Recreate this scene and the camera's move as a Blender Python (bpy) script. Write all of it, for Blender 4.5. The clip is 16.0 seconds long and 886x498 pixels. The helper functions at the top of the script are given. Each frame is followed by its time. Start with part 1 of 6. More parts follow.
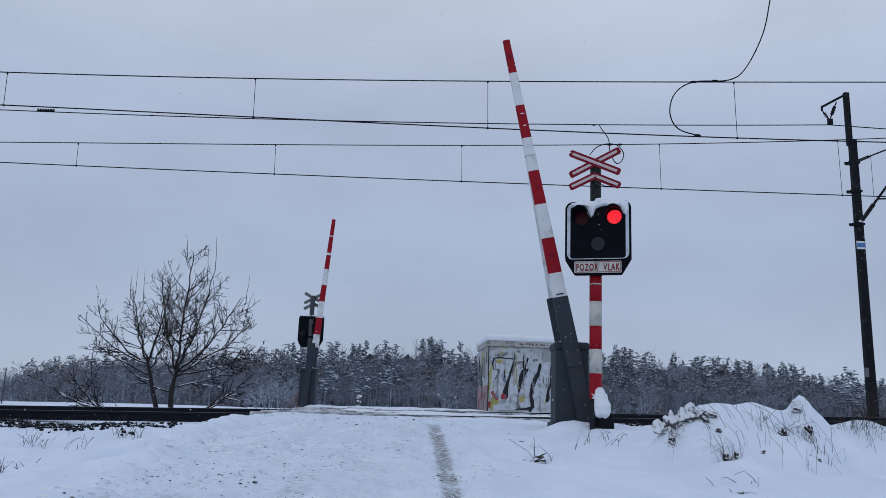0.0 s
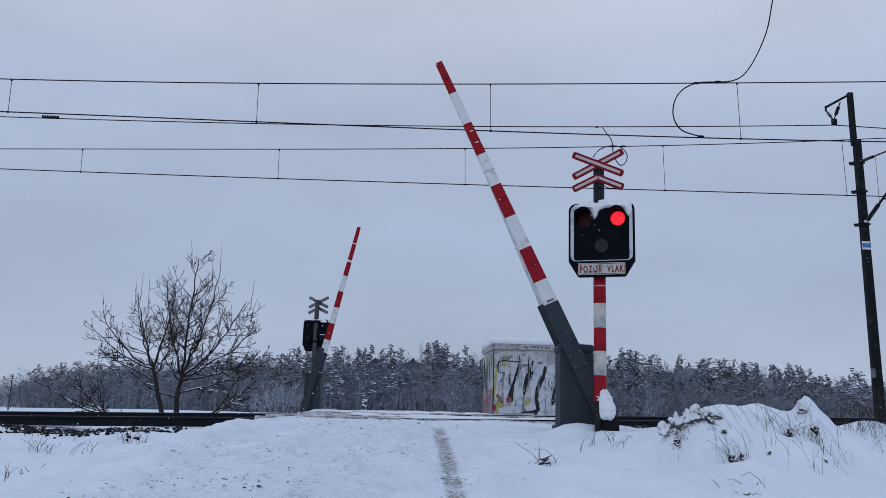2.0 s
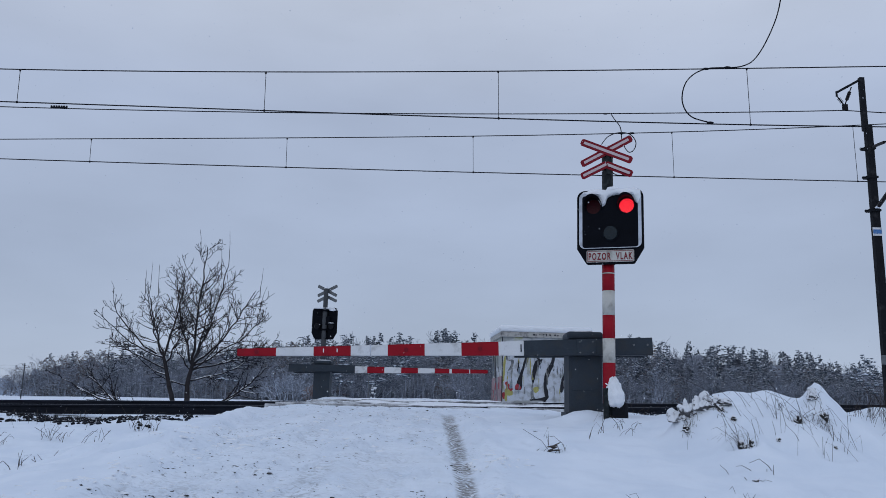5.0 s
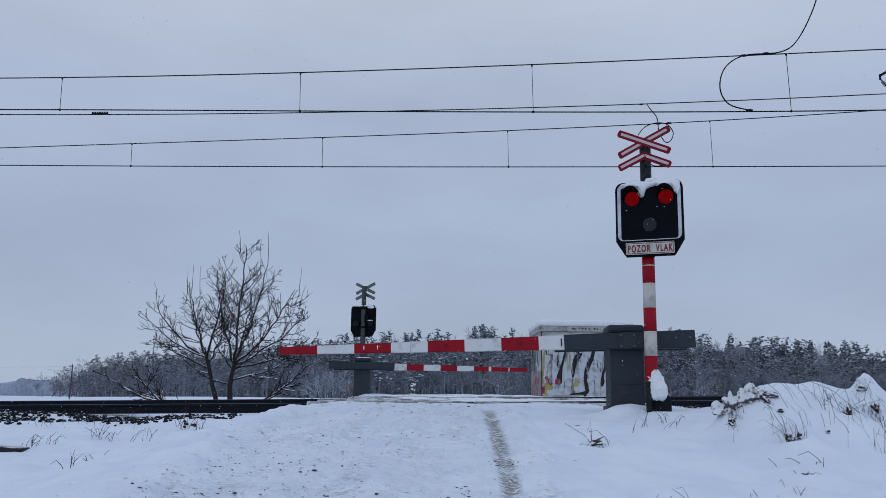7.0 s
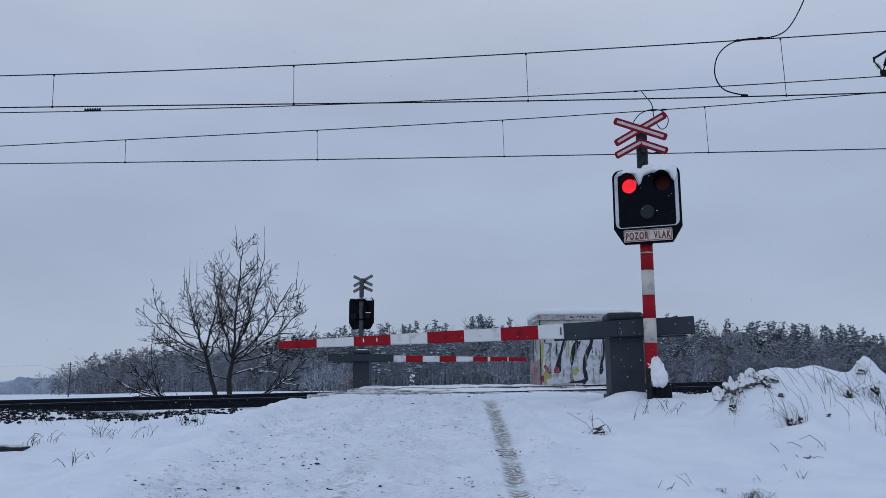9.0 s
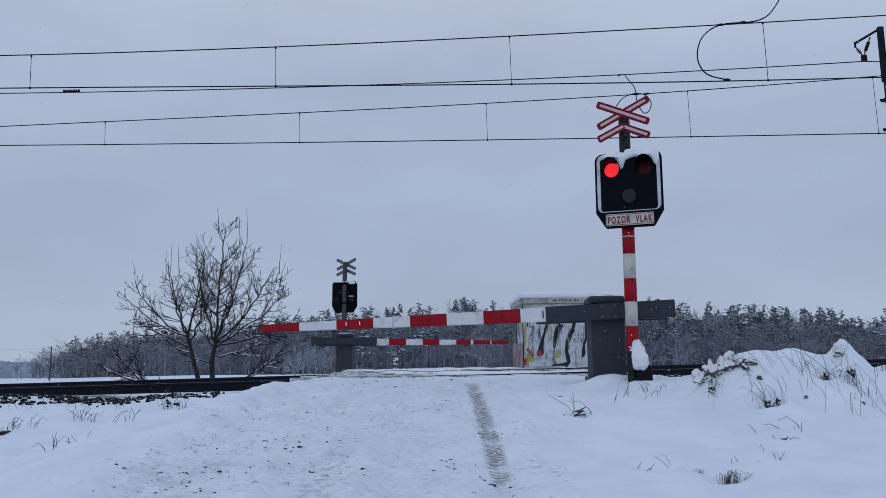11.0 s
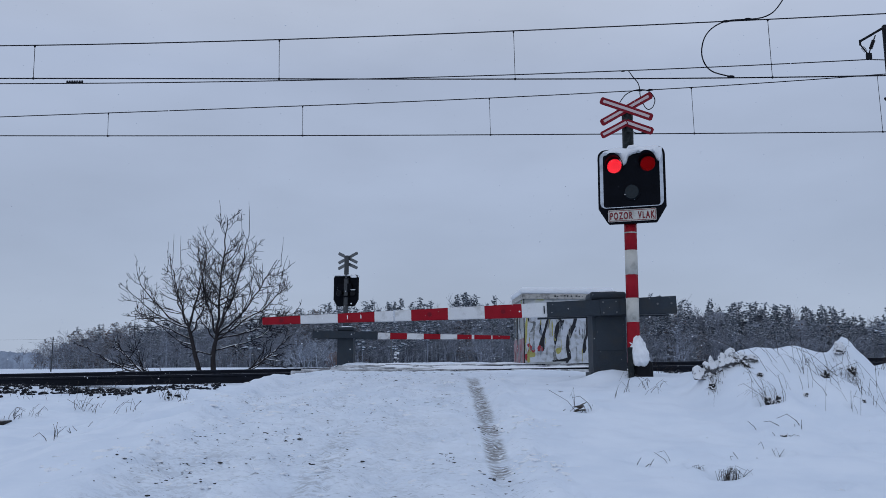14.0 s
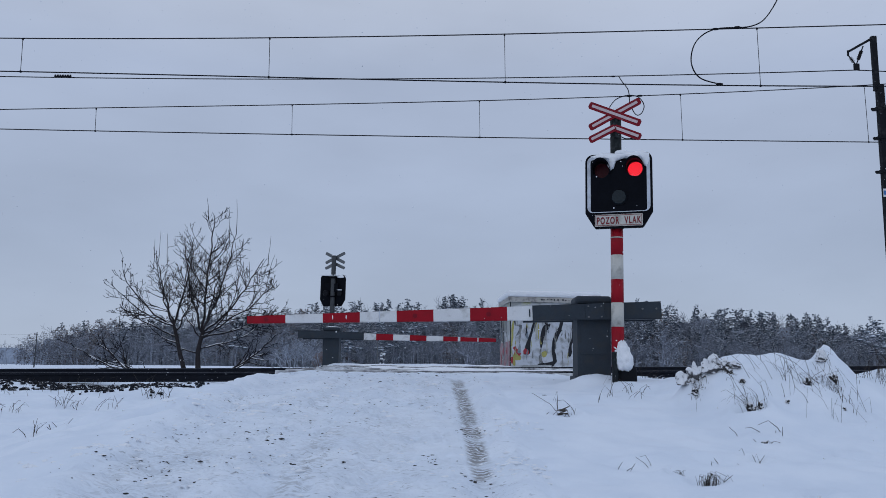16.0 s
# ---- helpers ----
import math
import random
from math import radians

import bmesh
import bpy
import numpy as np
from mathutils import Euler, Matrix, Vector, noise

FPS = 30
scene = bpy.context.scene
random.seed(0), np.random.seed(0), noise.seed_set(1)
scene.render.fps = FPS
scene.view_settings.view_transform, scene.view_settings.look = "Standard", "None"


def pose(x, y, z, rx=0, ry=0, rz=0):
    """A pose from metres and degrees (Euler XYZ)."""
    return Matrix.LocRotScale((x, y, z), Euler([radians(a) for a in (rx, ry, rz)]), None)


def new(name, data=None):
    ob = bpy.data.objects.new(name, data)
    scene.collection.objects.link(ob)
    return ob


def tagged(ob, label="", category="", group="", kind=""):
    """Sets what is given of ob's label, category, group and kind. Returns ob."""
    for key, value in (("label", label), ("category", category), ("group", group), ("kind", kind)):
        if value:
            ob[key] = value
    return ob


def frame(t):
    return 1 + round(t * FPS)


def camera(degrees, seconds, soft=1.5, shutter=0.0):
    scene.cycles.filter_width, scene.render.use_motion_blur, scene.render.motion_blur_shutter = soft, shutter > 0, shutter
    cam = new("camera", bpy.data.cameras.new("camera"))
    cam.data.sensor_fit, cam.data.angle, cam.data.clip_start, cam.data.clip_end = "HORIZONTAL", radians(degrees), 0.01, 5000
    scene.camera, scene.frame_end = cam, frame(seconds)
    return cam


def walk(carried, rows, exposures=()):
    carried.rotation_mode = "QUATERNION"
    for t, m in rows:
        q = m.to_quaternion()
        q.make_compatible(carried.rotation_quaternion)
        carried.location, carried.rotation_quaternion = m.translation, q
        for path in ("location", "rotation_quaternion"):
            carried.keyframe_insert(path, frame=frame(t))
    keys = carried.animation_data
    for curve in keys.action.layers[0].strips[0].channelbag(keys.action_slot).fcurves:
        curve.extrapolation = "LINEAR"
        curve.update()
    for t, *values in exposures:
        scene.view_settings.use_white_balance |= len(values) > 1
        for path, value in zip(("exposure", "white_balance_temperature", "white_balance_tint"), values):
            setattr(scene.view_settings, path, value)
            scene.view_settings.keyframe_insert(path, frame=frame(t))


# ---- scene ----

# ---- camera ----
cam = camera(58.2, 16.0, soft=0.7)
PATH = [
    (0, 0.003, -0.017, 0.257, -0.579, 11.886, -1.865),
    (0.5, 0.013, -0.014, 0.258, -0.659, 12.294, -2.040),
    (1, 0.019, -0.017, 0.249, -0.570, 12.514, -1.943),
    (1.5, 0.024, -0.025, 0.243, -0.426, 12.432, -1.639),
    (2, 0.020, -0.009, 0.248, -0.165, 12.139, -1.530),
    (2.5, 0.024, -0.005, 0.246, 0.277, 11.824, -1.320),
    (3, 0.024, -0.000, 0.245, 0.734, 11.564, -1.307),
    (3.5, 0.025, 0.001, 0.244, 0.847, 11.445, -1.336),
    (4, 0.023, 0.001, 0.248, 0.579, 11.387, -1.415),
    (4.2, 0.023, -0.000, 0.248, 0.430, 11.385, -1.410),
    (6.3, 0.014, -0.013, 0.245, 1.130, 10.850, -1.520),
    (6.5, 0.014, -0.014, 0.245, 1.656, 10.802, -1.371),
    (7, -0.004, -0.007, 0.248, 3.241, 10.913, -0.722),
    (7.5, -0.027, 0.000, 0.251, 4.289, 10.847, -0.048),
    (8, -0.018, -0.010, 0.257, 4.486, 10.828, 0.226),
    (8.5, -0.022, 0.000, 0.254, 4.056, 10.587, 0.321),
    (9, -0.028, 0.013, 0.252, 3.160, 10.256, 0.364),
    (9.5, -0.017, 0.008, 0.256, 2.480, 9.949, 0.417),
    (10, -0.014, 0.008, 0.258, 2.127, 9.631, 0.575),
    (10.2, -0.014, 0.008, 0.257, 1.985, 9.500, 0.575),
    (12.3, -0.017, 0.014, 0.253, 2.100, 8.685, 0.370),
    (12.5, -0.017, 0.014, 0.253, 2.101, 8.676, 0.358),
    (13, -0.009, 0.006, 0.248, 2.053, 8.711, 0.261),
    (13.5, -0.010, 0.002, 0.251, 2.075, 8.693, 0.147),
    (14, -0.015, 0.011, 0.248, 2.044, 8.679, -0.058),
    (14.5, -0.013, 0.015, 0.248, 1.983, 8.754, -0.251),
    (15, -0.003, 0.014, 0.251, 1.734, 8.799, -0.492),
    (15.5, 0.006, 0.010, 0.247, 1.373, 8.852, -0.754),
    (16, 0.009, 0.016, 0.247, 1.071, 8.818, -0.921),
]
walk(cam, [(t, pose(x, y, z, 90 + pitch, roll, yaw)) for t, x, y, z, yaw, pitch, roll in PATH], [(0, 0.018), (6.5, 0.0), (8.0, -0.035), (10.0, -0.03), (16, -0.015)])

# ---- world and light: an overcast winter sky ----
SUN_EL, SUN_AZ = 35.0, 200.0
world = bpy.data.worlds.new("world")
scene.world = world
world.use_nodes = True
wn, wl = world.node_tree.nodes, world.node_tree.links
wn.clear()
w_out = wn.new("ShaderNodeOutputWorld")
w_bg = wn.new("ShaderNodeBackground")
w_bg.inputs["Strength"].default_value = 1.0
w_sky = wn.new("ShaderNodeTexSky")
w_sky.sky_type, w_sky.sun_disc = "NISHITA", False
w_sky.sun_elevation, w_sky.sun_rotation = radians(SUN_EL), radians(SUN_AZ)
w_tc = wn.new("ShaderNodeTexCoord")
w_sep = wn.new("ShaderNodeSeparateXYZ")
wl.new(w_tc.outputs["Generated"], w_sep.inputs[0])
w_grad = wn.new("ShaderNodeValToRGB")
CLOUD = [(0.0, (0.37, 0.44, 0.568)), (0.16, (0.362, 0.435, 0.582)), (0.35, (0.382, 0.452, 0.602)), (0.5, (0.52, 0.58, 0.705)), (0.62, (0.50, 0.575, 0.73)), (1.0, (0.46, 0.575, 0.80))]
w_grad.color_ramp.elements[0].position, w_grad.color_ramp.elements[0].color = 0.0, (*CLOUD[0][1], 1)
w_grad.color_ramp.elements[1].position, w_grad.color_ramp.elements[1].color = 1.0, (*CLOUD[-1][1], 1)
for p_, c_ in CLOUD[1:-1]:
    e_ = w_grad.color_ramp.elements.new(p_)
    e_.color = (*c_, 1)
wl.new(w_sep.outputs["Z"], w_grad.inputs[0])
w_map = wn.new("ShaderNodeMapping")
w_map.inputs["Scale"].default_value = (2.0, 2.0, 5.5)
wl.new(w_tc.outputs["Generated"], w_map.inputs[0])
w_noise = wn.new("ShaderNodeTexNoise")
w_noise.inputs["Scale"].default_value, w_noise.inputs["Detail"].default_value = 1.3, 5
wl.new(w_map.outputs[0], w_noise.inputs["Vector"])
w_var = wn.new("ShaderNodeMapRange")
w_var.inputs[1].default_value, w_var.inputs[2].default_value = 0.3, 0.7
w_var.inputs[3].default_value, w_var.inputs[4].default_value = 0.92, 1.09
wl.new(w_noise.outputs[0], w_var.inputs[0])
w_mul = wn.new("ShaderNodeVectorMath")
w_mul.operation = "SCALE"
wl.new(w_grad.outputs[0], w_mul.inputs[0])
wl.new(w_var.outputs[0], w_mul.inputs["Scale"])
w_skys = wn.new("ShaderNodeVectorMath")
w_skys.operation = "SCALE"
w_skys.inputs["Scale"].default_value = 0.004
wl.new(w_sky.outputs[0], w_skys.inputs[0])
w_add = wn.new("ShaderNodeVectorMath")
wl.new(w_mul.outputs[0], w_add.inputs[0])
wl.new(w_skys.outputs[0], w_add.inputs[1])
wl.new(w_add.outputs[0], w_bg.inputs["Color"])
wl.new(w_bg.outputs[0], w_out.inputs[0])

sun = new("sun", bpy.data.lights.new("sun", "SUN"))
sun.data.energy, sun.data.angle, sun.data.color = 0.22, radians(40), (1.0, 0.98, 0.95)
sun.rotation_euler = (radians(90 - SUN_EL), 0, radians(-25))


# ---- materials ----
def material(name, color, rough=0.7, metal=0.0, var=0.25, scale=6.0, fine=60.0, bump=0.15, dirt=None, dirt_amount=0.0, snow=0.0, snow_edge=0.35, spec=0.4, random_var=0.0):
    """A painted or natural surface: two scales of colour change, fine relief, dirt patches, and snow that lies where the surface faces up."""
    m = bpy.data.materials.new(name)
    m.use_nodes = True
    n, l = m.node_tree.nodes, m.node_tree.links
    b = n["Principled BSDF"]
    b.inputs["Roughness"].default_value, b.inputs["Metallic"].default_value = rough, metal
    b.inputs["Specular IOR Level"].default_value = spec
    tc = n.new("ShaderNodeTexCoord")
    big, small = n.new("ShaderNodeTexNoise"), n.new("ShaderNodeTexNoise")
    big.inputs["Scale"].default_value, big.inputs["Detail"].default_value = scale, 4
    small.inputs["Scale"].default_value, small.inputs["Detail"].default_value = fine, 3
    for q in (big, small):
        l.new(tc.outputs["Object"], q.inputs["Vector"])
    mixv = n.new("ShaderNodeMath")
    mixv.operation = "ADD"
    l.new(big.outputs[0], mixv.inputs[0])
    l.new(small.outputs[0], mixv.inputs[1])
    rng = n.new("ShaderNodeMapRange")
    rng.inputs[1].default_value, rng.inputs[2].default_value = 0.6, 1.4
    rng.inputs[3].default_value, rng.inputs[4].default_value = 1 - var, 1 + var
    l.new(mixv.outputs[0], rng.inputs[0])
    sc = n.new("ShaderNodeVectorMath")
    sc.operation = "SCALE"
    sc.inputs[0].default_value = color
    l.new(rng.outputs[0], sc.inputs["Scale"])
    out = sc.outputs[0]
    if random_var:
        geo = n.new("ShaderNodeNewGeometry")
        r2 = n.new("ShaderNodeMapRange")
        r2.inputs[3].default_value, r2.inputs[4].default_value = 1 - random_var, 1 + random_var
        l.new(geo.outputs["Random Per Island"], r2.inputs[0])
        s2 = n.new("ShaderNodeVectorMath")
        s2.operation = "SCALE"
        l.new(out, s2.inputs[0])
        l.new(r2.outputs[0], s2.inputs["Scale"])
        out = s2.outputs[0]
    if dirt:
        dn = n.new("ShaderNodeTexNoise")
        dn.inputs["Scale"].default_value, dn.inputs["Detail"].default_value = scale * 1.7, 6
        l.new(tc.outputs["Object"], dn.inputs["Vector"])
        dr = n.new("ShaderNodeMapRange")
        dr.inputs[1].default_value, dr.inputs[2].default_value = 0.62 - 0.3 * dirt_amount, 0.78 - 0.2 * dirt_amount
        l.new(dn.outputs[0], dr.inputs[0])
        dm = n.new("ShaderNodeMix")
        dm.data_type = "RGBA"
        l.new(dr.outputs[0], dm.inputs["Factor"])
        l.new(out, dm.inputs["A"])
        dm.inputs["B"].default_value = (*dirt, 1)
        out = dm.outputs["Result"]
    if snow:
        geo = n.new("ShaderNodeNewGeometry")
        sep = n.new("ShaderNodeSeparateXYZ")
        l.new(geo.outputs["Normal"], sep.inputs[0])
        add = n.new("ShaderNodeMath")
        add.operation = "MULTIPLY_ADD"
        l.new(big.outputs[0], add.inputs[0])
        add.inputs[1].default_value = 1.3
        l.new(sep.outputs["Z"], add.inputs[2])
        sr = n.new("ShaderNodeMapRange")
        sr.inputs[1].default_value, sr.inputs[2].default_value = 1.65 - snow, 1.65 - snow + snow_edge
        l.new(add.outputs[0], sr.inputs[0])
        sm = n.new("ShaderNodeMix")
        sm.data_type = "RGBA"
        l.new(sr.outputs[0], sm.inputs["Factor"])
        l.new(out, sm.inputs["A"])
        sm.inputs["B"].default_value = (0.78, 0.80, 0.83, 1)
        out = sm.outputs["Result"]
    l.new(out, b.inputs["Base Color"])
    if bump:
        bp = n.new("ShaderNodeBump")
        bp.inputs["Strength"].default_value, bp.inputs["Distance"].default_value = bump, 0.01
        l.new(small.outputs[0], bp.inputs["Height"])
        l.new(bp.outputs[0], b.inputs["Normal"])
    return m


def glow(name, color, strength, wave=0.0):
    m = bpy.data.materials.new(name)
    m.use_nodes = True
    n, l = m.node_tree.nodes, m.node_tree.links
    b = n["Principled BSDF"]
    b.inputs["Base Color"].default_value = (0.2, 0.01, 0.01, 1)
    b.inputs["Emission Color"].default_value = (*color, 1)
    b.inputs["Emission Strength"].default_value = strength
    if wave:
        tc = n.new("ShaderNodeTexCoord")
        mp = n.new("ShaderNodeMapping")
        mp.inputs["Rotation"].default_value = (0, radians(-40), 0)
        l.new(tc.outputs["Object"], mp.inputs[0])
        wv = n.new("ShaderNodeTexWave")
        wv.bands_direction = "Z"
        wv.inputs["Scale"].default_value, wv.inputs["Distortion"].default_value = wave * 1.5, 3.5
        wv.inputs["Detail Scale"].default_value = 3.0
        l.new(mp.outputs[0], wv.inputs["Vector"])
        r = n.new("ShaderNodeMapRange")
        r.inputs[3].default_value, r.inputs[4].default_value = strength * 0.25, strength * 1.7
        l.new(wv.outputs["Fac"], r.inputs[0])
        l.new(r.outputs[0], b.inputs["Emission Strength"])
    return m


M_RED = material("red_paint", (0.29, 0.006, 0.016), 0.55, var=0.15, scale=5, dirt=(0.22, 0.008, 0.015), dirt_amount=0.2, spec=0.15)
M_WHITE = material("white_paint", (0.66, 0.67, 0.68), 0.5, var=0.07, scale=4, dirt=(0.38, 0.38, 0.37), dirt_amount=0.25)
M_CREAM = material("aged_white_paint", (0.50, 0.49, 0.45), 0.55, var=0.1, scale=5, dirt=(0.3, 0.29, 0.26), dirt_amount=0.4)
M_STEEL = material("grey_painted_steel", (0.033, 0.043, 0.055), 0.6, var=0.2, scale=4, dirt=(0.04, 0.045, 0.05), dirt_amount=0.4, spec=0.15)
M_BLACK = material("black_enamel", (0.004, 0.005, 0.008), 0.6, var=0.3, scale=8, spec=0.05)
M_FRAME = material("pale_grey_reflective_border", (0.50, 0.54, 0.60), 0.45, var=0.1, scale=6, dirt=(0.35, 0.37, 0.4), dirt_amount=0.3)
M_POLE = material("dark_weathered_pole", (0.012, 0.016, 0.018), 0.6, var=0.4, scale=12, dirt=(0.035, 0.04, 0.042), dirt_amount=0.4, spec=0.15)
M_CROSSW = material("pink_white_reflective", (0.50, 0.41, 0.42), 0.45, var=0.08)
M_CROSSR = material("dark_red_reflective", (0.19, 0.007, 0.017), 0.55, var=0.15, spec=0.15)
M_FARPOST = material("grey_weathered_post", (0.055, 0.060, 0.066), 0.6, var=0.3, scale=6, spec=0.2)
M_GALV = material("galvanised_back", (0.13, 0.14, 0.15), 0.5, metal=0.4, var=0.2)
M_LAMP = glow("lit_red_lamp", (1.0, 0.018, 0.035), 0.95, 8)
M_LENSOFF = material("unlit_red_lens", (0.035, 0.002, 0.005), 0.35, var=0.3, scale=40, spec=0.12)
M_SMOKE = bpy.data.materials.new("smoked_glass")
M_SMOKE.use_nodes = True
_sn, _sl = M_SMOKE.node_tree.nodes, M_SMOKE.node_tree.links
_st = _sn.new("ShaderNodeBsdfTransparent")
_st.inputs[0].default_value = (0.36, 0.30, 0.30, 1)
_sl.new(_st.outputs[0], _sn["Material Output"].inputs[0])
M_LENSW = material("unlit_clear_lens", (0.010, 0.017, 0.022), 0.25, var=0.3, scale=40, spec=0.2)
M_TEXT = material("red_lettering", (0.16, 0.006, 0.012), 0.5, var=0.1)
M_SNOWCAP = material("lying_snow", (0.80, 0.82, 0.85), 0.6, var=0.05, scale=7, fine=90, bump=0.5, spec=0.2)
M_MAST = material("dark_mast_steel", (0.008, 0.009, 0.012), 0.75, var=0.35, scale=3, dirt=(0.032, 0.032, 0.034), dirt_amount=0.15, spec=0.15)
M_WIRE = material("dark_wire", (0.005, 0.006, 0.010), 0.7, var=0.1, spec=0.15)
M_INSUL = material("brown_insulator", (0.012, 0.01, 0.012), 0.3, var=0.2, spec=0.15)
M_BLUE = material("blue_plate", (0.05, 0.16, 0.38), 0.5, var=0.1)
M_RAIL = material("rusty_rail", (0.009, 0.011, 0.017), 0.8, var=0.4, scale=5, bump=0.3, spec=0.15)
M_RAILTOP = material("worn_rail_head", (0.13, 0.135, 0.145), 0.38, metal=0.9, var=0.4, scale=3, bump=0.05, spec=0.3)
M_BALLAST = material("dark_ballast_stone", (0.013, 0.015, 0.020), 0.85, var=0.4, scale=20, random_var=0.5, snow=0.12, snow_edge=0.2, spec=0.15)
M_BARK = material("dark_bark", (0.030, 0.027, 0.029), 0.9, var=0.4, scale=3, fine=40, bump=0.4, snow=0.4, snow_edge=0.2, spec=0.15)
M_TWIG = material("dark_twig", (0.018, 0.017, 0.020), 0.9, var=0.3, scale=3, snow=0.03, snow_edge=0.3, spec=0.15)
# Far wood: pale blue-grey haze is mixed into the needle, bark and snow colours.
M_NEEDLE = material("hazed_snowy_needles", (0.115, 0.14, 0.17), 0.95, var=0.35, scale=0.8, fine=6, random_var=0.4, snow=0.45, snow_edge=1.5, spec=0.05)
M_FARBARK = material("hazed_far_bark", (0.215, 0.235, 0.28), 0.95, var=0.35, scale=0.7, fine=5, random_var=0.45, snow=0.5, snow_edge=1.2, spec=0.05)
M_FARSNOW = material("hazed_bough_snow", (0.60, 0.65, 0.72), 0.8, var=0.15, scale=0.8, fine=6, random_var=0.25, bump=0, spec=0.05)
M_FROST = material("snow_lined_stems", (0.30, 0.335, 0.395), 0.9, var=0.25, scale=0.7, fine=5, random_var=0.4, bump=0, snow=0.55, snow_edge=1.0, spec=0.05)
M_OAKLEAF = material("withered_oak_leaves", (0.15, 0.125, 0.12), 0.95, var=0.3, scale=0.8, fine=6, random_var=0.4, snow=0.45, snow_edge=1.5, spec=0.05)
M_GRASS = material("dry_grass", (0.050, 0.043, 0.038), 0.9, var=0.3, scale=20, random_var=0.4)
M_BROWN = material("brown_dead_weed", (0.035, 0.026, 0.022), 0.9, var=0.4, scale=20, random_var=0.4)
M_SLAB = material("dark_old_timber", (0.020, 0.019, 0.020), 0.85, var=0.4, scale=8, bump=0.4, snow=0.2)
M_DECK = material("wet_crossing_panel", (0.20, 0.205, 0.215), 0.6, var=0.3, scale=2.5, fine=30, bump=0.3, dirt=(0.72, 0.74, 0.77), dirt_amount=0.75)
M_CABINET = material("pale_cabinet_render", (0.42, 0.43, 0.43), 0.7, var=0.15, scale=2.5, dirt=(0.26, 0.27, 0.27), dirt_amount=0.4)
M_ROOF = material("cabinet_roof_edge", (0.40, 0.39, 0.37), 0.7, var=0.15, scale=4, dirt=(0.12, 0.12, 0.12), dirt_amount=0.35)


def graffiti_paint():
    """Sprayed silver-white fill with yellow, green and red clouds over a pale wall."""
    m = bpy.data.materials.new("sprayed_wall")
    m.use_nodes = True
    n, l = m.node_tree.nodes, m.node_tree.links
    b = n["Principled BSDF"]
    b.inputs["Roughness"].default_value = 0.6
    tc = n.new("ShaderNodeTexCoord")
    prev = None
    for k, (col, sc, lo, hi, off) in enumerate((((0.30, 0.315, 0.31), 1, 0, 1, 0), ((0.30, 0.31, 0.10), 1.3, 0.54, 0.62, 3.1), ((0.46, 0.48, 0.50), 0.9, 0.50, 0.56, 7.7), ((0.10, 0.14, 0.13), 3.2, 0.62, 0.68, 1.7), ((0.24, 0.25, 0.26), 6.0, 0.60, 0.70, 5.2))):
        if prev is None:
            prev = n.new("ShaderNodeRGB").outputs[0]
            prev.default_value = (*col, 1)
            continue
        mp = n.new("ShaderNodeMapping")
        mp.inputs["Location"].default_value = (off, off, off)
        l.new(tc.outputs["Object"], mp.inputs[0])
        t = n.new("ShaderNodeTexNoise")
        t.inputs["Scale"].default_value, t.inputs["Detail"].default_value, t.inputs["Distortion"].default_value = sc, 4, 0.6
        l.new(mp.outputs[0], t.inputs["Vector"])
        r = n.new("ShaderNodeMapRange")
        r.inputs[1].default_value, r.inputs[2].default_value = lo, hi
        l.new(t.outputs[0], r.inputs[0])
        x = n.new("ShaderNodeMix")
        x.data_type = "RGBA"
        l.new(r.outputs[0], x.inputs["Factor"])
        l.new(prev, x.inputs["A"])
        x.inputs["B"].default_value = (*col, 1)
        prev = x.outputs["Result"]
    l.new(prev, b.inputs["Base Color"])
    return m


M_SPRAY = graffiti_paint()
M_SPRAYW = material("sprayed_silver", (0.50, 0.53, 0.58), 0.55, var=0.15, scale=3, dirt=(0.26, 0.27, 0.27), dirt_amount=0.42)
M_SPRAYG = material("sprayed_grey", (0.13, 0.14, 0.15), 0.6, var=0.5, scale=5, dirt=(0.3, 0.3, 0.28), dirt_amount=0.5)
M_SPRAYB = material("sprayed_blue_grey", (0.13, 0.17, 0.22), 0.6, var=0.4, scale=5, dirt=(0.28, 0.3, 0.3), dirt_amount=0.5)
M_SPRAYK = material("sprayed_black", (0.008, 0.009, 0.014), 0.6, var=0.3)
M_SPRAYY = material("sprayed_yellow", (0.34, 0.32, 0.10), 0.6, var=0.35, scale=3)
M_SPRAYR = material("sprayed_red", (0.33, 0.03, 0.04), 0.6, var=0.25, scale=3)
M_SPRAYP = material("sprayed_pink", (0.28, 0.11, 0.13), 0.6, var=0.4, scale=3, dirt=(0.26, 0.26, 0.26), dirt_amount=0.7)


# ---- mesh tools ----
def part(name, bm, mat, parent=None, label="", smooth=False, at=None):
    """Links a bmesh as one mesh object under a thing or a part."""
    me = bpy.data.meshes.new(name)
    bm.normal_update()
    bm.to_mesh(me)
    bm.free()
    me.materials.append(mat)
    if smooth:
        me.polygons.foreach_set("use_smooth", [True] * len(me.polygons))
    ob = new(name, me)
    if at is not None:
        ob.matrix_basis = at
    if parent:
        ob.parent = parent
    if label:
        tagged(ob, label)
    return ob


def soup(name, verts, faces, mat, parent=None, label="", smooth=False):
    me = bpy.data.meshes.new(name)
    me.from_pydata(verts, [], faces)
    me.materials.append(mat)
    if smooth:
        me.polygons.foreach_set("use_smooth", [True] * len(me.polygons))
    me.update()
    ob = new(name, me)
    if parent:
        ob.parent = parent
    if label:
        tagged(ob, label)
    return ob


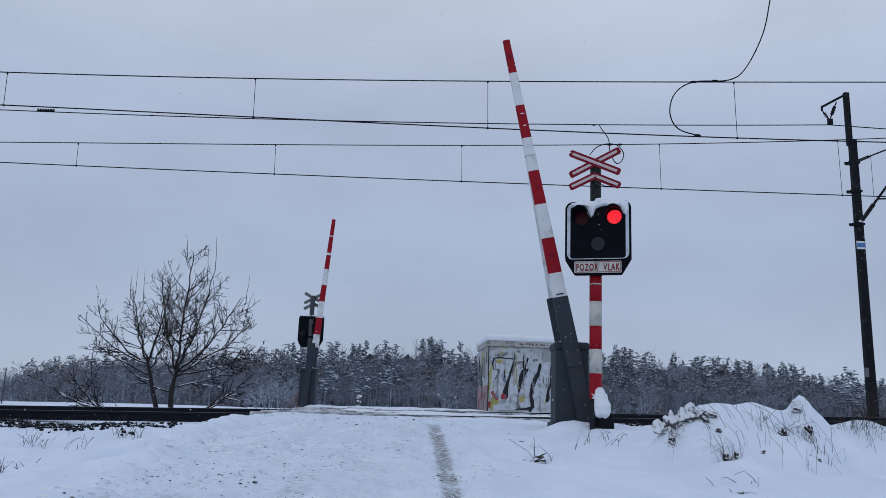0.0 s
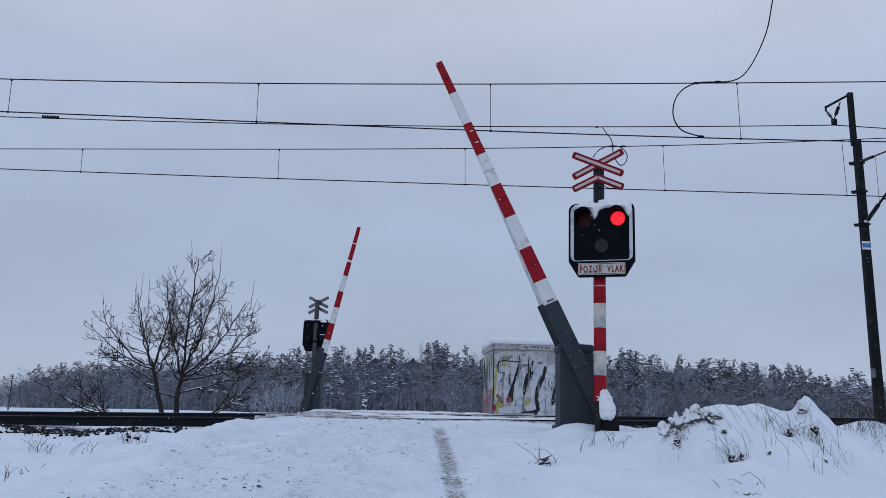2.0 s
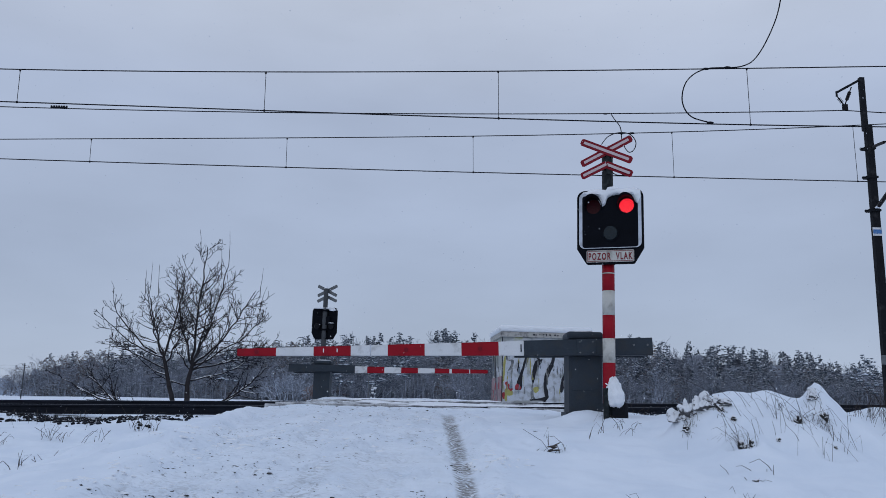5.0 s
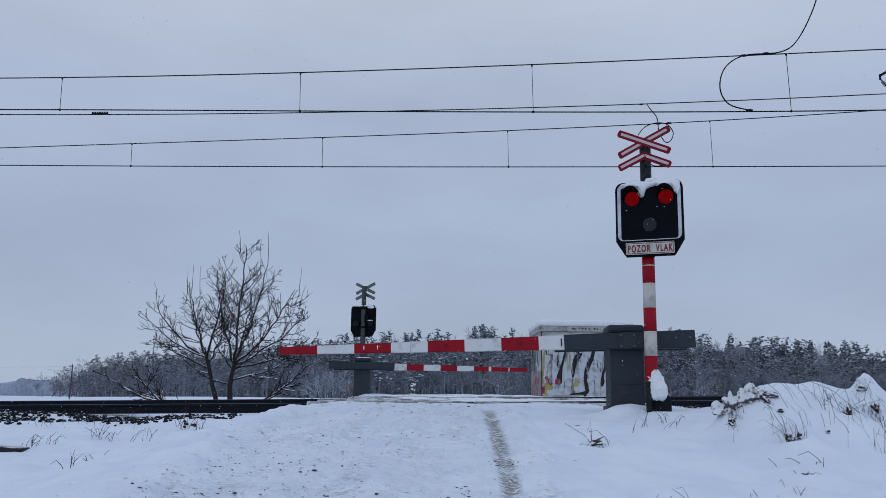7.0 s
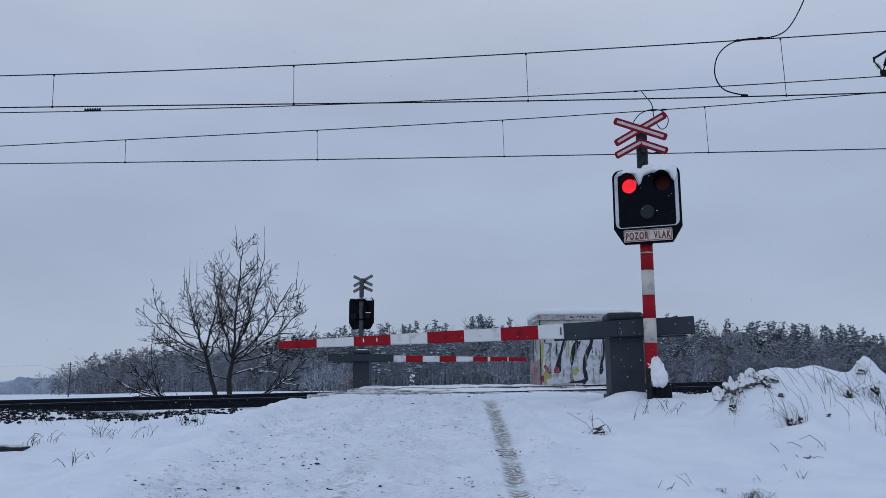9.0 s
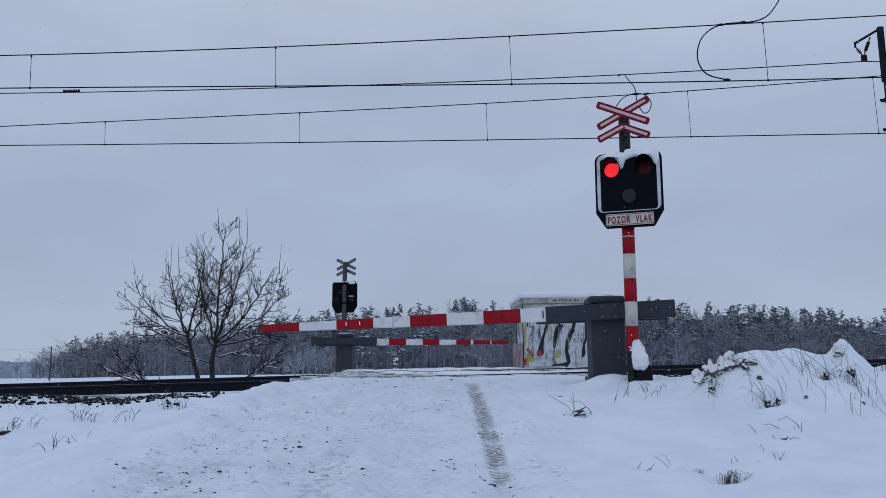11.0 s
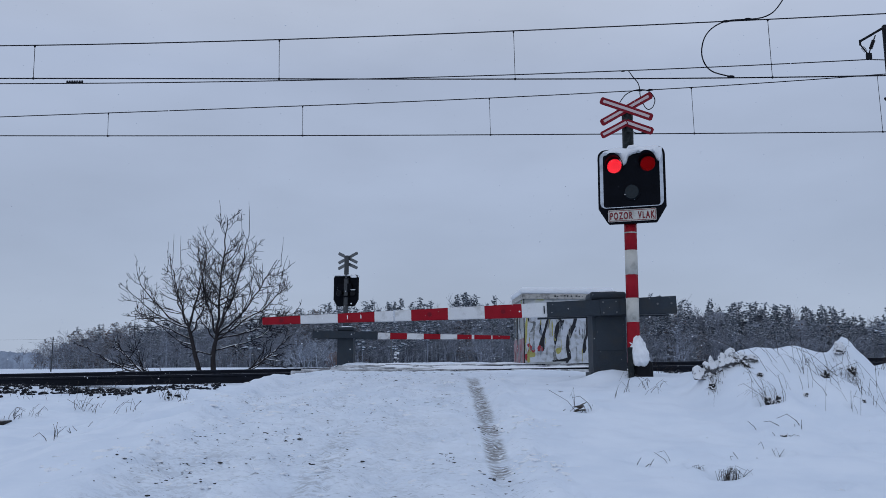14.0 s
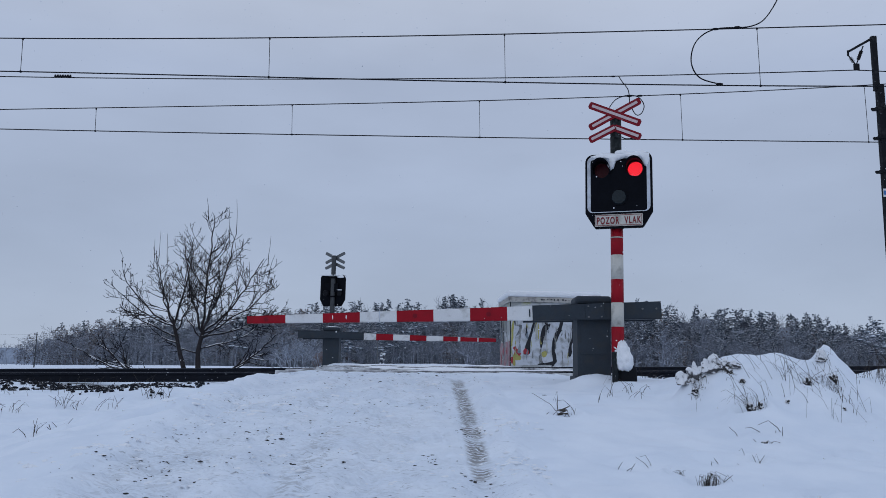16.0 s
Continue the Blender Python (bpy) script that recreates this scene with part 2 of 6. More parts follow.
def thing(name, label, category, m=None, group="", kind=""):
    ob = new(name)
    ob.empty_display_size = 0.1
    if m is not None:
        ob.matrix_basis = m
    return tagged(ob, label, category, group, kind)


def box(x0, x1, y0, y1, z0, z1, bevel=0.0, bm=None, segments=2):
    b = bmesh.new()
    bmesh.ops.create_cube(b, size=1, matrix=Matrix.LocRotScale(((x0 + x1) / 2, (y0 + y1) / 2, (z0 + z1) / 2), None, (x1 - x0, y1 - y0, z1 - z0)))
    if bevel:
        bmesh.ops.bevel(b, geom=b.edges[:], offset=bevel, segments=segments, affect="EDGES", profile=0.5)
    if bm is None:
        return b
    me = bpy.data.meshes.new("tmp")
    b.to_mesh(me)
    b.free()
    bm.from_mesh(me)
    bpy.data.meshes.remove(me)
    return bm


def cylinder(a, b_, r, r2=None, n=20, bm=None):
    bm = bm or bmesh.new()
    a, b_ = Vector(a), Vector(b_)
    d = b_ - a
    m = Matrix.Translation((a + b_) / 2) @ d.to_track_quat("Z", "Y").to_matrix().to_4x4()
    bmesh.ops.create_cone(bm, cap_ends=True, segments=n, radius1=r, radius2=r if r2 is None else r2, depth=d.length, matrix=m)
    return bm


def slab(outline, y0, y1, holes=(), bevel=0.0):
    """A plate in the x-z plane from an outline of (x, z), with round holes (x, z, r), between y0 and y1."""
    bm = bmesh.new()
    edges = []
    for loop in [outline] + [[(hx + hr * math.cos(a), hz + hr * math.sin(a)) for a in np.linspace(0, 2 * math.pi, 28, endpoint=False)] for hx, hz, hr in holes]:
        vs = [bm.verts.new((x, y0, z)) for x, z in loop]
        for i in range(len(vs)):
            edges.append(bm.edges.new((vs[i - 1], vs[i])))
    fill = bmesh.ops.triangle_fill(bm, use_beauty=True, use_dissolve=False, edges=edges)
    faces = [f for f in fill["geom"] if isinstance(f, bmesh.types.BMFace)]
    ext = bmesh.ops.extrude_face_region(bm, geom=faces)
    for v in ext["geom"]:
        if isinstance(v, bmesh.types.BMVert):
            v.co.y = y1
    bmesh.ops.recalc_face_normals(bm, faces=bm.faces[:])
    return bm


def rounded(x0, x1, z0, z1, r, n=6):
    pts = []
    for cx, cz, a0 in ((x1 - r, z1 - r, 0), (x0 + r, z1 - r, 90), (x0 + r, z0 + r, 180), (x1 - r, z0 + r, 270)):
        for k in range(n + 1):
            a = radians(a0 + 90 * k / n)
            pts.append((cx + r * math.cos(a), cz + r * math.sin(a)))
    return pts


def tube_data(points, radii, n=5):
    """Vertices and faces of a tube along a line of points."""
    pts = [Vector(p) for p in points]
    verts, faces = [], []
    for i, p in enumerate(pts):
        d = (pts[min(i + 1, len(pts) - 1)] - pts[max(i - 1, 0)]).normalized()
        u = d.cross(Vector((0, 0, 1)) if abs(d.z) < 0.9 else Vector((1, 0, 0))).normalized()
        v = d.cross(u)
        r = radii[i] if hasattr(radii, "__len__") else radii
        for k in range(n):
            a = 2 * math.pi * k / n
            verts.append(p + (u * math.cos(a) + v * math.sin(a)) * r)
    for i in range(len(pts) - 1):
        for k in range(n):
            faces.append((i * n + k, i * n + (k + 1) % n, (i + 1) * n + (k + 1) % n, (i + 1) * n + k))
    faces.append(tuple(range(n))[::-1])
    faces.append(tuple((len(pts) - 1) * n + k for k in range(n)))
    return verts, faces


def merge(lumps):
    """One list of vertices and faces out of many."""
    V, F, o = [], [], 0
    for v, f in lumps:
        V.extend(v)
        F.extend(tuple(i + o for i in q) for q in f)
        o += len(v)
    return V, F


def lump(name, x, y, z, sx, sy, sz, mat, parent=None, label="", seed=0, rough=0.25, sub=3, floor=-0.35):
    """A rounded, uneven mass of snow or earth."""
    bm = bmesh.new()
    bmesh.ops.create_icosphere(bm, subdivisions=sub, radius=1)
    for v in bm.verts:
        q = v.co.copy()
        k = 1 + rough * noise.noise(q * 1.6 + Vector((seed * 3.1, seed, 0))) + rough * 0.5 * noise.noise(q * 4 + Vector((seed, 0, seed)))
        v.co = Vector((x + q.x * k * sx, y + q.y * k * sy, z + max(q.z * k, floor) * sz))
    return part(name, bm, mat, parent, label, smooth=True)


# ---- ground ----
_rng = np.random.RandomState(7)
_lat = _rng.rand(256, 256)


def vnoise(x, y):
    xi, yi = np.floor(x).astype(int), np.floor(y).astype(int)
    fx, fy = x - xi, y - yi
    fx, fy = fx * fx * (3 - 2 * fx), fy * fy * (3 - 2 * fy)
    g = lambda i, j: _lat[i % 256, j % 256]
    return (g(xi, yi) * (1 - fx) + g(xi + 1, yi) * fx) * (1 - fy) + (g(xi, yi + 1) * (1 - fx) + g(xi + 1, yi + 1) * fx) * fy - 0.5


def fbm(x, y, octaves=4):
    s, a = 0, 1.0
    for k in range(octaves):
        s = s + a * vnoise(x * 2 ** k + 17.3 * k, y * 2 ** k + 5.1 * k)
        a *= 0.5
    return s


def smooth(a, b, x):
    t = np.clip((x - a) / (b - a), 0, 1)
    return t * t * (3 - 2 * t)


TRACK_DZ = {15.3: -0.04, 19.3: 0.06}


def rail_z(x):
    return 0.31 + 0.019 * np.clip(x, -60, 60)


def height(x, y):
    x, y = np.asarray(x, float), np.asarray(y, float)
    road = np.interp(y, [-40, 0, 3, 6, 9, 11, 12.4, 13.5, 14, 21, 21.5, 22.6, 26, 60, 200, 330, 900], [-2.2, -1.32, -0.92, -0.48, -0.03, 0.16, 0.225, 0.235, 0.2, 0.33, 0.44, 0.46, 0.25, -0.05, 0.0, 1.2, 3.0])
    left = np.interp(y, [-40, 0, 4, 8, 11, 12.4, 13.6, 21.4, 23, 60, 200, 330, 900], [-2.4, -1.5, -1.0, -0.55, -0.34, -0.20, 0.08, 0.10, 0.06, -0.2, -0.3, 1.0, 3.0])
    right = np.interp(y, [-40, 0, 4, 7, 9, 10.3, 12.5, 13.4, 21.4, 23, 60, 200, 330, 900], [-2.3, -1.35, -0.82, -0.36, -0.02, 0.2, 0.22, 0.12, 0.12, 0.2, 0.0, 0.0, 1.0, 3.0])
    l_in = np.interp(y, [0, 6, 10, 12.5, 14, 21, 24], [-2.6, -2.8, -2.6, -2.2, -2.6, -3.0, -4])
    l_out = np.interp(y, [0, 6, 10, 12.5, 14, 21, 24], [-5.2, -5.2, -4.8, -4.2, -3.5, -4.0, -5])
    a = smooth(0, 1, (x - l_out) / (l_in - l_out))
    b = smooth(1.1, 2.4, x) * np.where(y < 12.5, 1, 1)
    z = left * (1 - a) + road * a
    z = z * (1 - b) + right * b
    tilt = smooth(30, 200, y) * 0.028 * (np.clip(x, -120, -62) + 105)
    z = z + tilt + smooth(12.4, 13.6, y) * smooth(23, 21.4, y) * (1 - a * (1 - b)) * 0.019 * np.clip(x, -60, 60)
    # the bank of snow at the roadside
    def hump(cx, cy, sx, sy, h):
        return h * np.exp(-((x - cx) / sx) ** 2 - ((y - cy) / sy) ** 2)
    z = z + 0.46 * np.exp(-((x - 3.30) / 0.68) ** 4 - ((y - 9.1) / 0.75) ** 2) + hump(3.2, 9.1, 0.3, 0.5, 0.04) + hump(3.76, 9.1, 0.18, 0.4, 0.03) + hump(3.93, 9.1, 0.14, 0.4, 0.06)
    z = z + hump(4.35, 9.15, 0.48, 0.55, 0.27) + hump(4.08, 9.0, 0.11, 0.17, 0.25) + hump(4.22, 9.02, 0.17, 0.22, 0.17) + hump(2.72, 8.95, 0.20, 0.16, 0.12) + hump(2.52, 8.95, 0.11, 0.14, 0.17) + hump(5.3, 9.6, 0.6, 0.8, 0.22)
    z = z + hump(1.75, 10.42, 0.4, 0.16, 0.13) + hump(2.1, 10.08, 0.28, 0.16, 0.03) + hump(3.0, 8.1, 0.4, 0.5, 0.09) + hump(3.9, 8.2, 0.4, 0.4, 0.07)
    heap = smooth(2.3, 2.8, x) * smooth(5.2, 4.4, x) * smooth(7.6, 8.4, y) * smooth(10.2, 9.4, y)
    z = z + heap * (fbm(x * 2.2, y * 2.2 + 2, 3) * 0.07 + fbm(x * 7, y * 7, 3) * 0.022)
    near = smooth(40, 14, y)
    on_road = a * (1 - b)
    trod = smooth(-3.3, -2.3, x) * smooth(0.75, 0.15, x)
    z = z + near * (fbm(x * 0.8, y * 0.8) * 0.12 * (1 - 0.65 * on_road) + fbm(x * 3.3 + 9, y * 3.3) * 0.034 + trod * (1 - 0.9 * np.exp(-((x + 0.055 - 0.044 * (12 - y)) / 0.16) ** 2)) * (-np.maximum(fbm(x * 5, y * 5 + 4) - 0.12, 0) * 0.10 + fbm(x * 8, y * 8) * 0.013 + fbm(x * 19, y * 19) * 0.013 + fbm(x * 7 + 3, y * 1.2) * 0.008 - np.maximum(fbm(x * 6.5 + 31, y * 4.5 + 7, 2) - 0.26, 0) * 0.20) * (0.35 + 0.65 * smooth(12.6, 10.8, y)) + fbm(x * 9, y * 9 + 4) * 0.006)
    # wheel ruts and the ridges beside them
    for rx, w, d in ((-0.05, 0.11, 0.045), (0.24, 0.13, -0.05), (-1.3, 0.17, 0.028), (-0.95, 0.14, -0.022), (-0.55, 0.22, 0.018), (-1.72, 0.16, -0.022), (-2.3, 0.25, 0.03), (-2.75, 0.22, -0.06)):
        lx = rx + 0.044 * (12 - y) * (1 if rx > -0.5 else 0.2) + 0.03 * np.sin(y * 0.9 + rx)
        z = z - near * on_road * smooth(12.0, 10.2, y) * d * np.exp(-((x - lx) / w) ** 2)
    # footprints and scuffs
    for fx, fy, fl, fw, fd, ca, sa in SCUFFS:
        u, v = (x - fx) * ca + (y - fy) * sa, (y - fy) * ca - (x - fx) * sa
        q = (u / fw) ** 2 + (v / fl) ** 2
        z = z - fd * (np.exp(-q * q) - 0.45 * np.exp(-((np.sqrt(q) - 1.35) / 0.3) ** 2))
    return z


_fr = random.Random(31)
SCUFFS = []
for _ in range(110):
    _a = _fr.gauss(0, 0.35)
    SCUFFS.append((_fr.uniform(-2.9, 0.9) if _fr.random() < 0.85 else _fr.uniform(0.4, 0.9), _fr.uniform(4.9, 11.6), _fr.uniform(0.07, 0.15), _fr.uniform(0.04, 0.075), _fr.uniform(0.012, 0.034), math.cos(_a), math.sin(_a)))

for _x, _y, _l, _w, _d in ((1.80, 6.02, 0.13, 0.13, 0.04), (1.66, 6.2, 0.09, 0.08, 0.035), (2.45, 5.65, 0.08, 0.10, 0.04), (2.74, 7.33, 0.10, 0.10, 0.04), (3.32, 6.87, 0.16, 0.16, 0.06), (2.42, 6.55, 0.09, 0.09, 0.04), (2.93, 8.12, 0.12, 0.14, 0.05), (3.7, 8.62, 0.10, 0.09, 0.05), (1.1, 8.25, 0.12, 0.14, 0.03), (3.85, 8.0, 0.14, 0.18, 0.04), (2.1, 6.6, 0.16, 0.2, 0.02), (1.4, 6.4, 0.16, 0.22, 0.02)):
    SCUFFS.append((_x, _y, _l, _w, _d, 1.0, 0.0))
for _ in range(16):
    _a = _fr.gauss(0, 0.6)
    SCUFFS.append((_fr.uniform(-5.4, -3.0), _fr.uniform(7.2, 11.2), _fr.uniform(0.16, 0.34), _fr.uniform(0.12, 0.22), _fr.uniform(0.025, 0.055), math.cos(_a), math.sin(_a)))


def snow_ground():
    """Trodden snow: white, with brown slush in the wheel tracks and crumbs of dirt on the road."""
    m = bpy.data.materials.new("ground_snow")
    m.use_nodes = True
    n, l = m.node_tree.nodes, m.node_tree.links
    b = n["Principled BSDF"]
    b.inputs["Roughness"].default_value, b.inputs["Specular IOR Level"].default_value = 0.65, 0.2
    geo = n.new("ShaderNodeNewGeometry")
    sep = n.new("ShaderNodeSeparateXYZ")
    l.new(geo.outputs["Position"], sep.inputs[0])

    def math_(op, a, b_=None, c=None):
        q = n.new("ShaderNodeMath")
        q.operation = op
        for i, v in enumerate((a, b_, c)):
            if v is None:
                continue
            if isinstance(v, (int, float)):
                q.inputs[i].default_value = v
            else:
                l.new(v, q.inputs[i])
        return q.outputs[0]

    def tex(scale, detail=4, stretch=(1, 1, 1), off=0.0):
        mp = n.new("ShaderNodeMapping")
        mp.inputs["Scale"].default_value, mp.inputs["Location"].default_value = stretch, (off, off, 0)
        l.new(geo.outputs["Position"], mp.inputs[0])
        q = n.new("ShaderNodeTexNoise")
        q.inputs["Scale"].default_value, q.inputs["Detail"].default_value = scale, detail
        l.new(mp.outputs[0], q.inputs["Vector"])
        return q.outputs[0]

    def ramp(v, a, b_, lo=0.0, hi=1.0):
        q = n.new("ShaderNodeMapRange")
        q.interpolation_type = "SMOOTHSTEP"
        q.inputs[1].default_value, q.inputs[2].default_value, q.inputs[3].default_value, q.inputs[4].default_value = a, b_, lo, hi
        l.new(v, q.inputs[0])
        return q.outputs[0]

    x, y = sep.outputs["X"], sep.outputs["Y"]
    dirt = None
    # x at y=12, drift per metre, half-width, from y, to y, strength
    for x0, dr, w, ya, yb, k in STREAKS:
        line = math_("MULTIPLY_ADD", math_("SUBTRACT", 12.0, y), dr, x0)
        d = math_("ABSOLUTE", math_("SUBTRACT", x, line))
        d = math_("ADD", d, math_("MULTIPLY", math_("SUBTRACT", tex(5, 5), 0.5), w * 0.9))
        q = math_("MULTIPLY", ramp(d, w, w * 0.35), math_("MULTIPLY", ramp(y, ya, ya + 0.6), ramp(y, yb, yb - 0.5)))
        speck = ramp(tex(26, 7, (0.5, 1.3, 1), x0), 0.44, 0.62)
        ribs = math_("SINE", math_("MULTIPLY_ADD", tex(14, 3, (1, 1, 1), 2.2), 2.2, math_("MULTIPLY", y, 88.0)))
        ribs = math_("ADD", ramp(ribs, -0.6, 0.6, 0.55, 0.95), math_("MULTIPLY", math_("SUBTRACT", tex(34, 6, (0.7, 1.1, 1)), 0.5), 1.9))
        q = math_("MULTIPLY", q, math_("MULTIPLY", math_("MULTIPLY", ramp(ribs, 0.25, 0.95) if k > 0.6 else speck, ramp(tex(3.2, 4, (1, 1, 1), 6.1), 0.26, 0.52)), k))
        dirt = q if dirt is None else math_("MAXIMUM", dirt, q)
    road = math_("MULTIPLY", ramp(math_("ABSOLUTE", math_("ADD", x, 1.1)), 1.75, 1.2), ramp(y, 24, 21))
    crumbs = math_("MULTIPLY", math_("MULTIPLY", ramp(tex(26, 4, (0.55, 1, 1), 3.3), 0.62, 0.70), ramp(tex(1.1, 3, (1, 1, 1), 8), 0.44, 0.60)), road)
    grime = math_("MULTIPLY", math_("MULTIPLY", ramp(tex(3.2, 8, (0.7, 1.8, 1), 1.2), 0.46, 0.68), road), 0.10)
    flecks = math_("MULTIPLY", math_("MULTIPLY", ramp(tex(38, 4, (0.42, 1.25, 1), 5.7), 0.56, 0.68), ramp(tex(1.7, 4, (1, 1, 1), 2.9), 0.40, 0.62)), math_("MULTIPLY", road, 0.42))
    mix = n.new("ShaderNodeMix")
    mix.data_type = "RGBA"
    l.new(ramp(tex(2.0, 5), 0.3, 0.7), mix.inputs["Factor"])
    mix.inputs["A"].default_value, mix.inputs["B"].default_value = (0.70, 0.76, 0.84, 1), (0.775, 0.825, 0.89, 1)
    col = mix.outputs["Result"]
    for fac, c in ((grime, (0.40, 0.42, 0.45)), (flecks, (0.26, 0.265, 0.28)), (dirt, (0.19, 0.18, 0.17)), (crumbs, (0.07, 0.065, 0.06))):
        q = n.new("ShaderNodeMix")
        q.data_type = "RGBA"
        l.new(fac, q.inputs["Factor"])
        l.new(col, q.inputs["A"])
        q.inputs["B"].default_value = (*c, 1)
        col = q.outputs["Result"]
    l.new(col, b.inputs["Base Color"])
    trod = ramp(math_("ABSOLUTE", math_("ADD", x, 1.1)), 1.9, 1.2)
    hgt = math_("ADD", math_("MULTIPLY", tex(6, 5), 0.35), math_("MULTIPLY", tex(60, 3), 0.08))
    hgt = math_("ADD", hgt, math_("MULTIPLY", math_("MULTIPLY", ramp(tex(14, 9, (0.8, 1.1, 1)), 0.36, 0.64), trod), 0.42))
    bp = n.new("ShaderNodeBump")
    bp.inputs["Strength"].default_value, bp.inputs["Distance"].default_value = 0.7, 0.03
    l.new(hgt, bp.inputs["Height"])
    l.new(bp.outputs[0], b.inputs["Normal"])
    return m


STREAKS = ((-0.055, 0.044, 0.115, 5.6, 11.3, 0.9), (-1.12, 0.0, 0.20, 5.0, 7.6, 0.40), (-0.62, 0.0, 0.40, 4.8, 8.6, 0.13), (-2.2, 0.0, 0.45, 4.9, 7.2, 0.24), (-1.55, 0.02, 0.16, 7.5, 11.5, 0.14), (-0.45, 0.03, 0.14, 8.5, 11.8, 0.14))


def build_ground():
    xs = np.unique(np.round(np.concatenate([np.linspace(-900, -60, 22), np.linspace(-60, -12, 49), np.arange(-12, -6, 0.12), np.arange(-6, 6.5, 0.045), np.arange(6.5, 12, 0.15), np.linspace(12, 60, 40), np.linspace(60, 900, 22)]), 3))
    ys = np.unique(np.round(np.concatenate([np.linspace(-60, 0, 16), np.arange(0, 3, 0.2), np.arange(3, 13.6, 0.045), np.arange(13.6, 24, 0.2), np.linspace(24, 60, 30), np.linspace(60, 400, 40), np.linspace(400, 1500, 12)]), 3))
    X, Y = np.meshgrid(xs, ys)
    Z = height(X, Y)
    nx, ny = len(xs), len(ys)
    me = bpy.data.meshes.new("ground")
    me.vertices.add(nx * ny)
    me.vertices.foreach_set("co", np.stack([X, Y, Z], -1).astype(np.float32).ravel())
    i = (np.arange(ny - 1)[:, None] * nx + np.arange(nx - 1)[None, :]).ravel()
    q = np.stack([i, i + 1, i + nx + 1, i + nx], -1).astype(np.int32)
    me.loops.add(q.size)
    me.loops.foreach_set("vertex_index", q.ravel())
    me.polygons.add(len(q))
    me.polygons.foreach_set("loop_start", np.arange(len(q), dtype=np.int32) * 4)
    me.polygons.foreach_set("loop_total", np.full(len(q), 4, np.int32))
    me.polygons.foreach_set("use_smooth", np.ones(len(q), bool))
    me.update(calc_edges=True)
    me.validate()
    me.materials.append(snow_ground())
    return tagged(new("ground", me), "snow-covered ground with a trodden, rutted road", "ground", kind="structure")


build_ground()


# ---- railway ----
TRACKS = (15.3, 19.3)


def build_rails():
    prof = [(-0.075, 0), (0.075, 0), (0.075, 0.012), (0.010, 0.03), (0.010, 0.125), (0.036, 0.135), (0.036, 0.168), (0.028, 0.172), (-0.028, 0.172), (-0.036, 0.168), (-0.036, 0.135), (-0.010, 0.125), (-0.010, 0.03), (-0.075, 0.012)]
    xs = [-300, -60, -30, -15, -5, 0, 5, 15, 30, 60, 300]
    for c in TRACKS:
        for s in (-0.7535, 0.7535):
            V, F = [], []
            k = len(prof)
            for x in xs:
                for py, pz in prof:
                    V.append((x, c + s + py, rail_z(x) + TRACK_DZ[c] - 0.172 + pz))
            for i in range(len(xs) - 1):
                for j in range(k):
                    F.append((i * k + j, (i + 1) * k + j, (i + 1) * k + (j + 1) % k, i * k + (j + 1) % k))
            ob = soup("rail", V, F, M_RAIL)
            tagged(ob, "dark rusty steel rail lying in the snow", "rail", "rails of the two tracks", "structure")
            ob.data.materials.append(M_RAILTOP)
            for p in ob.data.polygons:
                if p.center.z > rail_z(p.center.x) + TRACK_DZ[c] - 0.0035:
                    p.material_index = 1


build_rails()


def build_deck():
    deck = thing("crossing_deck", "slush-covered level crossing panels between the rails", "crossing", pose(0, 0, 0), kind="structure")
    x0, x1 = -3.15, 2.6
    strips = []
    for c in TRACKS:
        strips += [(c, c - 0.7535 + 0.07, c + 0.7535 - 0.07), (c, c - 0.7535 - 0.75, c - 0.7535 - 0.05), (c, c + 0.7535 + 0.05, c + 0.7535 + 0.75)]
    for c, a, b in strips:
        for k in range(6):
            w = (x1 - x0) / 6
            p0, p1 = x0 + k * w + 0.012, x0 + (k + 1) * w - 0.012
            z = 0.245 + 0.024 * ((a + b) / 2 - 13.8) + 0.008 * (p0 + p1) / 2 + random.uniform(-0.01, 0.015)
            part("panel", box(p0, p1, a, b, z - 0.15, z, 0.012, segments=1), M_DECK, deck)


build_deck()


def build_slush():
    """Patches of trodden snow and slush left on the crossing panels."""
    rnd = random.Random(12)
    lumps = []
    for _ in range(24):
        x, y = rnd.uniform(-2.6, 2.5), rnd.choice((13.9, 14.2, 15.0, 15.4, 15.8, 16.5, 17.2, 18.0, 19.0, 19.5, 20.4, 20.8)) + rnd.uniform(-0.15, 0.15)
        z = 0.245 + 0.024 * (y - 13.8) + 0.008 * x
        rx, ry, h = rnd.uniform(0.2, 0.75), rnd.uniform(0.08, 0.3), rnd.uniform(0.015, 0.04)
        V, F = [Vector((x, y, z + h))], []
        n = 14
        for ring, (f, hh) in enumerate(((0.45, 0.85), (0.8, 0.4), (1.0, -0.4))):
            for k in range(n):
                a = 2 * math.pi * k / n
                w = 1 + 0.45 * noise.noise(Vector((math.cos(a) * 1.7 + x * 3, math.sin(a) * 1.7 + y, ring * 0.4)))
                V.append(Vector((x + rx * f * w * math.cos(a), y + ry * f * w * math.sin(a), z + h * hh * rnd.uniform(0.8, 1.2))))
        for k in range(n):
            F.append((0, 1 + k, 1 + (k + 1) % n))
            for ring in (0, 1):
                a, b = 1 + ring * n, 1 + (ring + 1) * n
                F.append((a + k, b + k, b + (k + 1) % n, a + (k + 1) % n))
        lumps.append((V, F))
    V, F = merge(lumps)
    tagged(soup("deck_slush", V, F, M_SNOWCAP, smooth=True), "patches of trodden snow on the crossing panels", "snow", kind="stuff")


build_slush()


